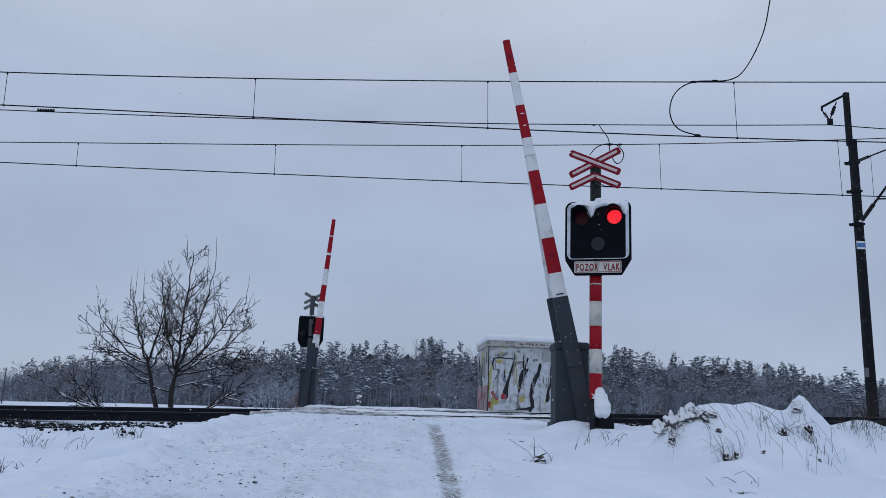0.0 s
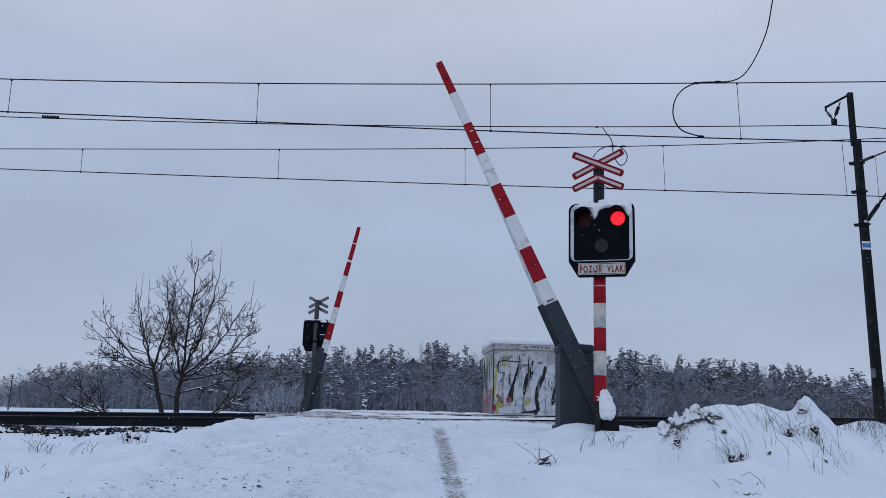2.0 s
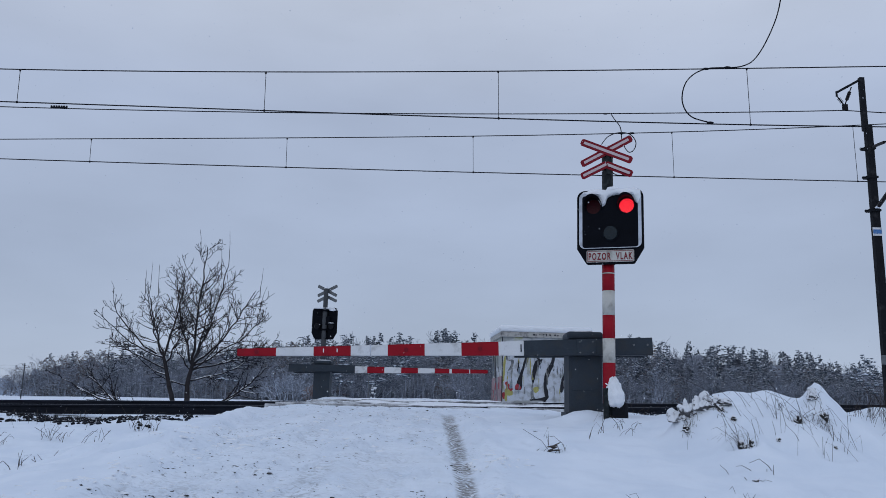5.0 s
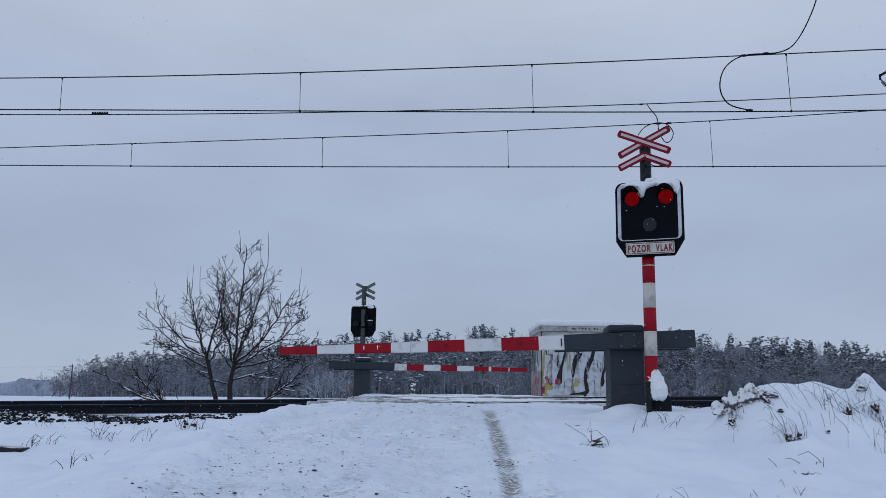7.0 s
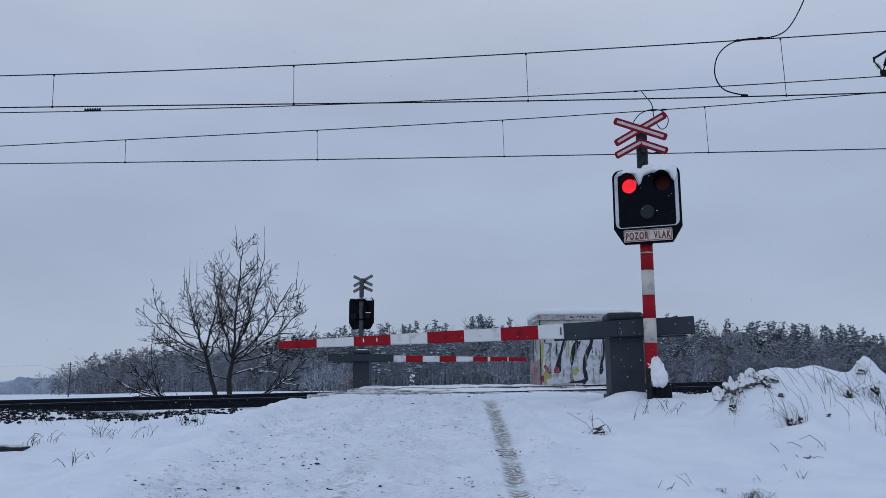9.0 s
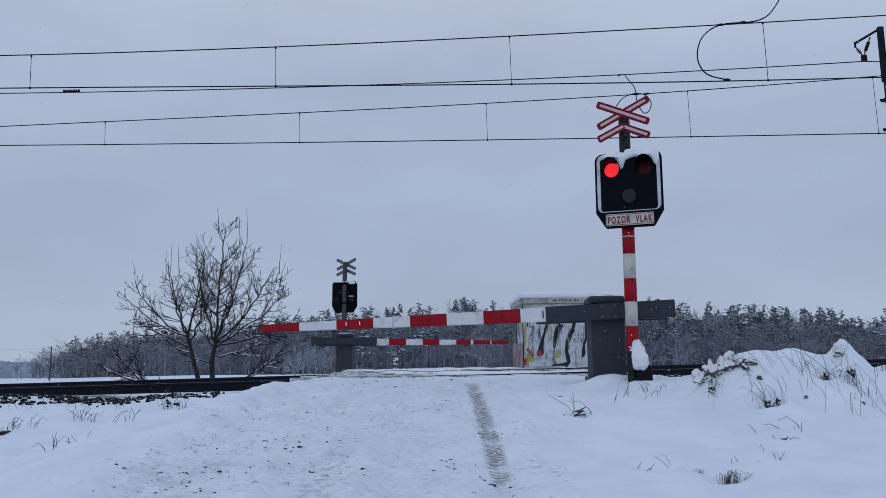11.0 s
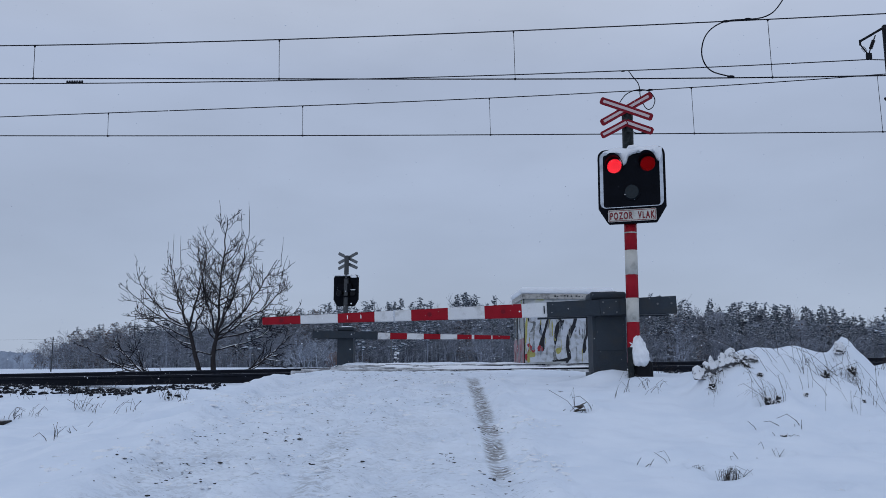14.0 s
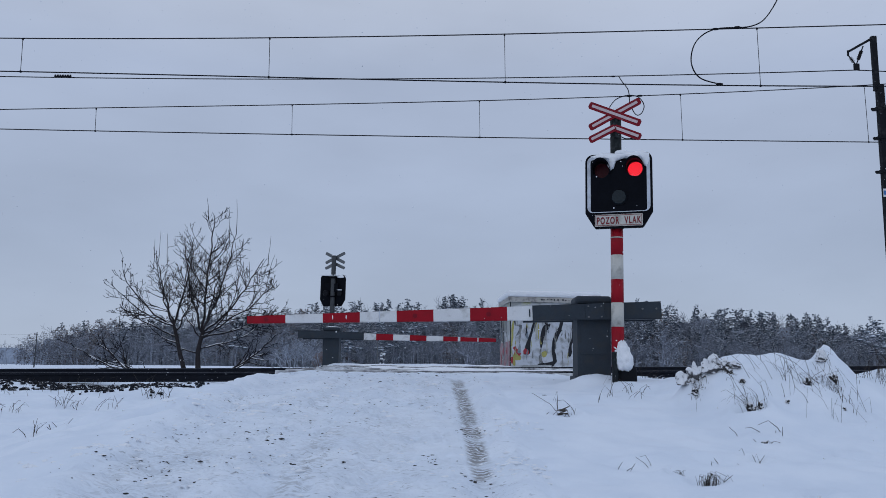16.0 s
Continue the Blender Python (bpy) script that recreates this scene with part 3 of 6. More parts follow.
def build_ballast():
    lumps = []
    rnd = random.Random(5)
    tmp = bmesh.new()
    bmesh.ops.create_icosphere(tmp, subdivisions=1, radius=1)
    base = [v.co.copy() for v in tmp.verts]
    faces = [tuple(v.index for v in f.verts) for f in tmp.faces]
    tmp.free()
    for _ in range(4200):
        side = rnd.random() < 0.9
        x = rnd.uniform(-16, -4.3) if side else rnd.uniform(3.2, 9)
        y = rnd.gauss(13.3, 0.45) if side else rnd.gauss(13.6, 0.3)
        if y > 14.4 or y < 12.2 or float(fbm(x * 1.1, y * 1.6, 3)) < rnd.uniform(-0.5, 0.25) - 0.25 * (y - 13.2):
            continue
        z = float(height(x, y))
        s = rnd.uniform(0.016, 0.046)
        w = rnd.uniform(0.8, 1.4)
        lumps.append(([Vector((x + q.x * s * w * rnd.uniform(0.6, 1.3), y + q.y * s * rnd.uniform(0.6, 1.3), z + 0.010 + q.z * s * rnd.uniform(0.5, 1.1))) for q in base], faces))
    V, F = merge(lumps)
    tagged(soup("ballast_stones", V, F, M_BALLAST), "dark ballast stones showing through the snow by the track", "ballast", kind="stuff")


build_ballast()


# ---- warning signal ----
def arm_plate(x0, z0, x1, z1, w, y0, y1, ends=0.02):
    d = Vector((x1 - x0, z1 - z0))
    L = d.length
    d.normalize()
    nn = Vector((-d.y, d.x))
    c = [(0, -w / 2), (ends, -w / 2 - 0.0), (L - ends, -w / 2), (L, -w / 2 + ends), (L, w / 2 - ends), (L - ends, w / 2), (ends, w / 2), (0, w / 2 - ends), (0, -w / 2 + ends)]
    c = c[1:]
    return slab([(x0 + d.x * a + nn.x * b, z0 + d.y * a + nn.y * b) for a, b in c], y0, y1)


LAMP_X, LAMP_Z, LAMP_R = 0.222, 2.785, 0.099


def build_signal(m, lit, label):
    """A striped post with a black board of three lamps, a lettered plate and a St Andrew's cross above."""
    s = thing("crossing_signal", label, "signal", m, "warning signals at the crossing")
    post = part("post", cylinder((0, 0, -0.35), (0, 0, 3.58), 0.073, n=24), M_POLE, s, "dark steel post", True)
    for k, (a, b) in enumerate(((1.64, 2.0), (1.32, 1.64), (1.02, 1.32), (0.71, 1.02), (0.2, 0.71))):
        part("red_band" if k % 2 == 0 else "white_band", cylinder((0, 0, a), (0, 0, b), 0.080, n=24), M_RED if k % 2 == 0 else M_CREAM, s, "", True)
    part("clamp_ring", cylinder((0, 0, 1.86), (0, 0, 1.875), 0.083, n=24), M_CREAM, s)
    part("post_cap_snow", cylinder((0, 0, 3.575), (0, 0, 3.64), 0.07, 0.03, 16), M_SNOWCAP, s, "snow on the post top")
    yaw = pose(0.044, 0, -0.033, 0, 0, -18) @ Matrix.Diagonal((0.965, 1, 1, 1))
    # board
    out = []
    for cx, cz, a0, r in ((0.345, 2.905, 0, 0.1), (-0.345, 2.905, 90, 0.1)):
        for k in range(7):
            a = radians(a0 + 15 * k)
            out.append((cx + r * math.cos(a), cz + r * math.sin(a)))
    out += [(-0.445, 2.215), (-0.33, 2.03), (-0.31, 2.01), (0.31, 2.01), (0.33, 2.03), (0.445, 2.215)]
    board = part("board", slab(out, -0.135, -0.115, [(-LAMP_X, LAMP_Z, LAMP_R), (LAMP_X, LAMP_Z, LAMP_R)]), M_BLACK, s, "black enamelled board with chamfered foot", at=yaw)
    part("board_back", slab([(x * 0.985, 2.5 + (z - 2.5) * 0.985) for x, z in out], -0.085, -0.06), M_BLACK, s, at=yaw)
    rim = slab(out, -0.115, -0.085)
    bmesh.ops.delete(rim, geom=[f for f in rim.faces if abs(f.normal.y) > 0.5], context="FACES_ONLY")
    part("rim", rim, M_BLACK, s, at=yaw)
    # pale border
    def border(inset):
        return rounded(-0.445 + inset, 0.445 - inset, 2.215 + inset * 0.2, 3.005 - inset, max(0.1 - inset * 0.9, 0.02))
    o, i = border(0.028), border(0.072)
    bm = bmesh.new()
    vo = [bm.verts.new((x, -0.139, z)) for x, z in o]
    vi = [bm.verts.new((x, -0.139, z)) for x, z in i]
    for k in range(len(vo)):
        bm.faces.new((vo[k - 1], vo[k], vi[k], vi[k - 1]))
    g = bmesh.ops.extrude_face_region(bm, geom=bm.faces[:])
    for v in g["geom"]:
        if isinstance(v, bmesh.types.BMVert):
            v.co.y = -0.134
    bmesh.ops.recalc_face_normals(bm, faces=bm.faces[:])
    part("border", bm, M_FRAME, s, "pale grey reflective border", at=yaw)
    # lamps: both glow all the time inside the case, added discs act out the flashing
    for k in (-1, 1):
        lamp = part("lamp", cylinder((k * LAMP_X, -0.088, LAMP_Z), (k * LAMP_X, -0.092, LAMP_Z), LAMP_R * 1.02, n=32), M_LAMP if lit else M_LENSOFF, s, "red warning lamp", at=yaw)
        hood = bmesh.new()
        ring = []
        for j in range(19):
            a = radians(-25 + 230 * j / 18)
            ln = 0.05 + 0.17 * max(0.0, math.sin(max(0.0, min(math.pi, a)))) ** 0.6
            ring.append([hood.verts.new((k * LAMP_X + rr * math.cos(a), yy, LAMP_Z + rr * math.sin(a))) for rr, yy in ((0.118, -0.132), (0.122, -0.132 - ln), (0.114, -0.132 - ln), (0.110, -0.132))])
        for p, q in zip(ring, ring[1:]):
            for e in range(4):
                hood.faces.new((p[e], p[(e + 1) % 4], q[(e + 1) % 4], q[e]))
        bmesh.ops.recalc_face_normals(hood, faces=hood.faces[:])
        part("hood", hood, M_BLACK, s, "black lamp hood", True, at=yaw)
        part("hood_snow", snow_saddle(k * LAMP_X + 0.01, -0.19, LAMP_Z + 0.137, 0.095, 0.085, 0.026 + 0.008 * k, k + 5), M_SNOWCAP, s, "snow lying on the hood", True, at=yaw)
    part("clear_lamp", cylinder((0.005, -0.137, 2.42), (0.005, -0.155, 2.42), 0.10, 0.09, 32), M_LENSW, s, "unlit clear lamp", at=yaw)
    part("clear_lamp_ring", cylinder((0.005, -0.134, 2.42), (0.005, -0.144, 2.42), 0.115, n=32), M_BLACK, s, at=yaw)
    part("board_snow", snow_drape(((-0.37, 0.02), (-0.30, 0.06), (-0.20, 0.05), (-0.14, 0.15), (-0.10, 0.21), (-0.06, 0.19), (-0.03, 0.10), (0.02, 0.07), (0.10, 0.055), (0.20, 0.06), (0.29, 0.08), (0.33, 0.15), (0.375, 0.21), (0.41, 0.12)), 2.99, -0.175, -0.07, 3), M_SNOWCAP, s, "snow hanging over the board's top", True, at=yaw)
    part("board_snow", snow_saddle(0.03, -0.10, 3.0, 0.09, 0.07, 0.055, 3), M_SNOWCAP, s, "", True, at=yaw)
    filters = []
    if lit:
        for k in (-1, 1):
            for nm, mt, y, lb in (("smoked_filter", M_SMOKE, -0.0985, "added smoked disc that dims the lamp"), ("dark_filter", M_LENSOFF, -0.106, "added dark red disc that covers the resting lamp")):
                filters.append((k, nm, part(nm, cylinder((0, y, 0), (0, y - 0.005, 0), LAMP_R * 1.04, n=32), mt, s, lb)))
    # lettered plate
    plate = part("name_plate", slab(rounded(-0.315, 0.315, 2.035, 2.19, 0.012, 3), -0.152, -0.137), M_CREAM, s, "pale plate lettered in red", at=yaw)
    for x0, x1, z0, z1 in ((-0.305, 0.305, 2.176, 2.182), (-0.305, 0.305, 2.043, 2.049), (-0.305, -0.299, 2.049, 2.176), (0.299, 0.305, 2.049, 2.176)):
        part("plate_line", box(x0, x1, -0.156, -0.1525, z0, z1), M_TEXT, plate)
    if lit:
        cu = bpy.data.curves.new("lettering", "FONT")
        cu.body, cu.size, cu.align_x, cu.extrude, cu.offset = "POZOR  VLAK", 0.135, "CENTER", 0.001, 0.0042
        cu.space_character = 1.3
        cu.materials.append(M_TEXT)
        tx = new("lettering", cu)
        tx.parent = plate
        dg = bpy.context.evaluated_depsgraph_get()
        bw = tx.evaluated_get(dg).dimensions.x or 0.6
        tx.matrix_basis = pose(0, -0.1545, 2.066, 90, 0, 0) @ Matrix.Diagonal((0.555 / bw, 0.94, 1, 1))
    # brackets
    for z in (2.25, 2.85):
        part("bracket", box(-0.09, 0.09, -0.09, 0.085, z, z + 0.05, 0.006), M_BLACK, s)
    part("foot_bracket", box(-0.075, 0.085, -0.095, 0.05, 1.985, 2.02, 0.006), M_BLACK, s)
    # cross
    cross = pose(-0.003, 0, -0.045, 0, 0, -17) @ Matrix.Diagonal((0.97, 1, 1, 1))
    for a in ((-0.345, 3.72, 0.345, 3.41), (-0.345, 3.40, 0.345, 3.73)):
        y = -0.098 if a[1] > a[3] else -0.088
        arm = part("cross_arm", arm_plate(*a, 0.098, y, y + 0.012), M_CROSSR, s, "dark red cross arm with pale stripe", at=cross)
        t = 0.06
        q = (a[0] + t * (a[2] - a[0]), a[1] + t * (a[3] - a[1]), a[2] - t * (a[2] - a[0]), a[3] - t * (a[3] - a[1]))
        part("stripe", arm_plate(*q, 0.036, y - 0.004, y - 0.0005, 0.006), M_CROSSW, arm)
    for k in (-1, 1):
        arm = part("chevron_arm", arm_plate(k * 0.345, 3.225, k * -0.012, 3.385, 0.098, -0.092 + 0.006 * k, -0.08 + 0.006 * k), M_CROSSR, s, "dark red chevron arm with pale stripe", at=cross)
        part("stripe", arm_plate(k * 0.315, 3.238, 0.0, 3.38, 0.036, -0.1 + 0.002 * k, -0.0975 + 0.002 * k, 0.006), M_CROSSW, arm)
    part("cross_backing", box(-0.03, 0.03, -0.082, -0.06, 3.2, 3.58, 0.004), M_POLE, s)
    part("junction_box", box(-0.24, 0.24, -0.06, 0.03, 2.45, 2.72, 0.02), M_POLE, s, "dark terminal box behind the board", at=yaw)
    return s, filters


def snow_drape(edge, z, y0, y1, seed):
    """Snow lying on an edge and hanging over it: a rounded sheet with an uneven lower rim. edge: (x, drop) along the rim."""
    bm = bmesh.new()
    xs = np.linspace(edge[0][0], edge[-1][0], 64)
    drop = np.interp(xs, [e[0] for e in edge], [e[1] for e in edge])
    rows = []
    for k, (x, d) in enumerate(zip(xs, drop)):
        n1 = noise.noise(Vector((x * 14, seed, 0))) * 0.018 + noise.noise(Vector((x * 40, seed, 5))) * 0.006
        d = max(d + n1, 0.006)
        e = min(1.0, min(k, 63 - k) / 7)
        h = (0.030 + 0.022 * noise.noise(Vector((x * 8, seed, 9)))) * e
        f = y0 + (y1 - y0) * 0.45
        fat = 0.045 * (0.35 + 0.65 * e)
        rows.append([bm.verts.new(c) for c in ((x, y1, z - 0.01), (x, y1 - 0.01, z + h * 0.8), (x, f, z + h), (x, f - fat * 0.7, z + h * 0.5 - 0.01), (x, f - fat, z - d * 0.35), (x, f - fat * 0.8, z - d * 0.8), (x, f - fat * 0.1, z - d), (x, f + fat * 0.3, z - d * 0.7))])
    for a, b in zip(rows, rows[1:]):
        for j in range(8):
            bm.faces.new((a[j], b[j], b[(j + 1) % 8], a[(j + 1) % 8]))
    bm.faces.new(rows[0])
    bm.faces.new(rows[-1][::-1])
    bmesh.ops.recalc_face_normals(bm, faces=bm.faces[:])
    return bm


def snow_saddle(x, y, z, sx, sy, sz, seed):
    bm = bmesh.new()
    bmesh.ops.create_icosphere(bm, subdivisions=3, radius=1)
    for v in bm.verts:
        q = v.co.copy()
        k = 1 + 0.22 * noise.noise(q * 2.2 + Vector((seed * 2.3, 0, seed)))
        v.co = Vector((x + q.x * k * sx, y + q.y * k * sy, z + (q.z * k if q.z > 0 else q.z * 0.6) * sz))
    return bm


signal, filters = build_signal(pose(2.045, 10.3, 0.15, 0, 0.4, 0), True, "red-and-white striped post with a black warning light board and red crossbuck")
far_signal, _ = build_signal(pose(-3.98, 25.0, 0.28, 0, 0, 180), False, "crossing signal seen from behind, dark board and grey crossbuck")
for o in far_signal.children_recursive:
    kind_ = o.name.split(".")[0]
    if kind_ in ("red_band", "white_band", "post", "clamp_ring"):
        o.data.materials[0] = M_FARPOST
    if kind_ == "junction_box":
        o.data.materials[0] = M_BLACK
    if kind_ in ("cross_arm", "chevron_arm", "stripe"):
        o.data.materials[0] = M_GALV
        if kind_ != "stripe":
            o["label"] = "grey metal back of the arm"
part("snow_cap", snow_saddle(0.0, 0.0, 2.945, 0.40, 0.07, 0.035, 4), M_SNOWCAP, far_signal, "snow on the board", True)
part("snow_patch", snow_saddle(-0.27, 0.03, 2.90, 0.15, 0.04, 0.06, 2), M_SNOWCAP, far_signal, "snow stuck to the back", True)
part("lamp_housing", cylinder((0.22, 0.0, 2.38), (0.22, 0.10, 2.38), 0.10, 0.075, 16), M_MAST, far_signal)
part("lamp_housing", cylinder((-0.22, 0.0, 2.38), (-0.22, 0.10, 2.38), 0.10, 0.075, 16), M_MAST, far_signal)
part("snow_ledge", snow_saddle(-0.22, 0.07, 2.48, 0.09, 0.04, 0.02, 9), M_SNOWCAP, far_signal, "snow on the housing", True)



# ---- barriers ----
NEAR_BANDS = [(0.823, 1.155, "w"), (1.155, 1.644, "r"), (1.644, 2.127, "w"), (2.127, 2.613, "r"), (2.613, 3.10, "w"), (3.10, 3.59, "r"), (3.59, 4.085, "w"), (4.085, 4.595, "r")]
FAR_BANDS = [(0.85, 1.19, "w"), (1.19, 1.67, "r"), (1.67, 2.14, "w"), (2.14, 2.61, "r"), (2.61, 3.08, "w"), (3.08, 3.49, "r"), (3.49, 3.56, "w"), (3.56, 4.04, "r"), (4.04, 4.07, "w"), (4.07, 4.56, "r")]


def boom_piece(d0, d1, y0, y1, h0, h1, bevel=0.008):
    bm = bmesh.new()
    vs = [bm.verts.new((-d, y, h)) for d, hh in ((d0, h0), (d1, h1)) for y in (y0, y1) for h in (-hh / 2, hh / 2)]
    for f in ((0, 1, 3, 2), (4, 6, 7, 5), (0, 4, 5, 1), (2, 3, 7, 6), (1, 5, 7, 3), (0, 2, 6, 4)):
        bm.faces.new([vs[i] for i in f])
    bmesh.ops.recalc_face_normals(bm, faces=bm.faces[:])
    long = [e for e in bm.edges if abs(e.verts[0].co.x - e.verts[1].co.x) > 1e-6]
    bmesh.ops.bevel(bm, geom=long, offset=bevel, segments=2, affect="EDGES")
    return bm


def build_barrier(m, bands, base, label, stay=True):
    """A drive cabinet with a striped boom that turns on its side."""
    s = thing("level_crossing_barrier", label, "barrier", m, "barriers at the crossing")
    part("stand", box(-0.22, 0.22, -0.16, 0.30, base, 1.03, 0.012), M_STEEL, s, "grey steel drive cabinet")
    part("cap", box(-0.24, 0.235, -0.18, 0.32, 1.03, 1.135, 0.035), M_STEEL, s, "grey lid")
    part("cap_snow", snow_saddle(0.0, 0.07, 1.135, 0.21, 0.20, 0.03, 4), M_SNOWCAP, s, "thin snow on the lid", True)
    part("door", box(-0.18, 0.18, -0.166, -0.159, base + 0.30, 0.80, 0.003), M_STEEL, s)
    part("foot", box(-0.26, 0.26, -0.18, 0.32, base - 0.25, base + 0.02, 0.01), M_STEEL, s)
    boom = thing("boom", "", "", pose(0, -0.22, 0.92))
    boom.parent = s
    del_keys = [k for k in ("label", "category") if k in boom]
    for k in del_keys:
        del boom[k]
    part("arm", boom_piece(-0.865, 0.823, -0.045, 0.045, 0.23, 0.20), M_STEEL, boom, "grey steel counterweight arm")
    part("rear_arm", boom_piece(-0.90, 0.90, 0.57, 0.63, 0.21, 0.17), M_STEEL, boom, "grey steel rear arm")
    part("counterweight", box(0.55, 0.88, 0.0, 0.60, -0.09, 0.09, 0.01), M_STEEL, boom)
    part("pivot_plate", box(-0.13, 0.12, -0.058, -0.047, -0.105, 0.105, 0.004), M_STEEL, boom, "grey cover plate over the pivot")
    for bx in (-0.09, 0.08):
        for bz in (-0.07, 0.07):
            part("bolt", cylinder((bx, -0.056, bz), (bx, -0.068, bz), 0.012, n=6), M_GALV, boom)
    for bx in (0.62, 0.80):
        part("end_bolt", cylinder((bx, -0.044, 0.02), (bx, -0.054, 0.02), 0.014, n=6), M_GALV, boom)
    hub = cylinder((0, -0.052, 0), (0, 0.64, 0), 0.03, n=16)
    part("pivot", hub, M_STEEL, boom)
    for d0, d1, c in bands:
        h = lambda d: 0.190 + (0.096 - 0.190) * (d - 0.823) / (4.595 - 0.823)
        part("red_section" if c == "r" else "white_section", boom_piece(d0, d1, -0.035, 0.035, h(d0), h(d1)), M_RED if c == "r" else M_WHITE, boom)
    if stay:
        # stay that runs from the rear arm to the middle of the boom
        V, F = tube_data([(-0.9, 0.60, 0.0), (-3.3, 0.04, 0.0)], 0.03, 6)
        soup("stay", [Vector((v.x, v.y, v.z * 2.0)) for v in V], F, M_WHITE, boom, "white stay between rear arm and boom")
    for d in (0.86, ):
        part("clamp", box(-d - 0.008, -d + 0.008, -0.046, -0.036, -0.05, 0.05, 0.002), M_STEEL, boom)
    if stay:
        part("joint_mark", box(-2.848, -2.832, -0.04, 0.04, -0.078, 0.078, 0.002), M_FRAME, boom)
        for d in (3.28, 3.46):
            part("snow_fleck", snow_saddle(-d, -0.037, 0.0, 0.007, 0.004, 0.035, d), M_SNOWCAP, boom)
    for d in (1.40, 2.37, 4.34):
        part("reflector", cylinder((-d, -0.034, 0), (-d, -0.041, 0), 0.03, n=16), M_CROSSR, boom)
    return s, boom


barrier, near_boom = build_barrier(pose(1.80, 10.77, 0.15), NEAR_BANDS, 0.06, "grey barrier drive with a red-and-white striped boom")
far_barrier, far_boom = build_barrier(pose(-3.5, 22.3, 0.30, 0, 0, 180), FAR_BANDS, 0.05, "far grey barrier drive with a red-and-white striped boom", False)


# ---- lineside cabinet with graffiti ----
def build_cabinet():
    c = thing("relay_house", "pale relay house covered in graffiti, snow on its roof", "cabinet", pose(1.62, 25.0, 0.25, 0, 0, 4.5))
    W_, D_, H_ = 2.75, 2.4, 2.22
    part("wall", box(0, W_, 0, D_, 0, H_, 0.015), M_SPRAY, c, "pale wall with sprayed paint")
    part("end_wall", box(-0.012, -0.003, 0.05, D_ - 0.05, 0.05, 1.0), M_SPRAYP, c, "end wall with pink spray")
    part("roof", box(-0.06, W_ + 0.06, -0.07, D_ + 0.06, H_, H_ + 0.16, 0.02), M_ROOF, c, "pale stained roof fascia")
    bm = box(-0.10, W_ + 0.10, -0.11, D_ + 0.1, H_ + 0.162, H_ + 0.36, 0.08, segments=3)
    part("roof_snow", bm, M_SNOWCAP, c, "thick snow on the roof", True)
    return c, W_, H_


cabinet, CAB_W, CAB_H = build_cabinet()


# ---- overhead line ----
def wire(name, pts, r, label, n=6, group="overhead wires"):
    cu = bpy.data.curves.new(name, "CURVE")
    cu.dimensions, cu.bevel_depth, cu.bevel_resolution, cu.use_fill_caps = "3D", r, 1, True
    sp = cu.splines.new("POLY")
    sp.points.add(len(pts) - 1)
    for p, q in zip(sp.points, pts):
        p.co = (*q, 1)
    cu.materials.append(M_WIRE)
    ob = new(name, cu)
    return tagged(ob, label, "wire", group) if label else ob


def z_line(keys):
    xs, zs = [k[0] for k in keys], [k[1] for k in keys]
    def f(x):
        # smooth through the keys
        co = np.polyfit(xs, zs, min(3, len(xs) - 2))
        return float(np.polyval(co, x))
    return f


c1 = z_line([(-8.95, 6.157), (-3.89, 6.085), (0.88, 6.019), (5.96, 5.993), (8.99, 6.01)])
c2 = z_line([(-9.15, 6.086), (-4.22, 6.048), (0.47, 6.017), (5.47, 6.007), (10.06, 6.0)])
m1 = z_line([(-9.03, 6.87), (-3.92, 6.93), (0.86, 7.028), (5.94, 7.218), (9.1, 7.32)])
m2 = z_line([(-11.14, 6.63), (-9.18, 6.69), (-4.23, 6.828), (0.465, 6.947), (5.45, 7.198), (9.96, 7.45)])
fd = z_line([(-13.15, 8.70), (-2.46, 8.74), (4.58, 8.87), (11.45, 9.13)])
X_SPAN = np.linspace(-26, 26, 53)
feeder = wire("feeder_wire", [(x, 22.3, fd(x) if x < 11.45 else fd(11.45) - 0.04 * (x - 11.45)) for x in sorted(list(X_SPAN) + [11.45])], 0.0145, "dark feeder wire hung from the mast bracket")
for y, f, g, xs in ((15.3, m1, c1, (-14.0, -8.98, -3.9, 0.87, 5.95, 11.0)), (19.1, m2, c2, (-14.1, -9.17, -4.22, 0.465, 5.46, 10.0, 14.6))):
    line_ = thing("overhead_line", "dark overhead line of contact wire, messenger and droppers", "overhead line", pose(0, 0, 0), "overhead lines of the two tracks")
    for name_, h_, r_ in (("contact_wire", g, 0.0125), ("messenger_wire", f, 0.0115)):
        w_ = wire(name_, [(x, y, h_(x)) for x in X_SPAN], r_, "")
        w_.parent = line_
    for x in xs:
        drop = wire("dropper", [(x - 0.01, y, f(x)), (x + 0.01, y, g(x))], 0.006, "")
        drop.parent = line_
        lump("clamp", x - 0.01, y, f(x) - 0.02, 0.022, 0.02, 0.035, M_WIRE, drop, "small dark clamp", sub=1, rough=0, floor=-1)
        lump("clamp", x + 0.01, y, g(x), 0.03, 0.02, 0.03, M_WIRE, drop, "small dark clamp", sub=1, rough=0, floor=-1)


def arc(pts, n=6):
    """A smooth line through points."""
    P = [Vector(p) for p in pts]
    out = []
    for i in range(len(P) - 1):
        a, b, c, d = P[max(i - 1, 0)], P[i], P[i + 1], P[min(i + 2, len(P) - 1)]
        for k in range(n):
            t = k / n
            out.append(0.5 * ((2 * b) + (c - a) * t + (2 * a - 5 * b + 4 * c - d) * t * t + (3 * b - 3 * c + d - a) * t ** 3))
    return out + [P[-1]]


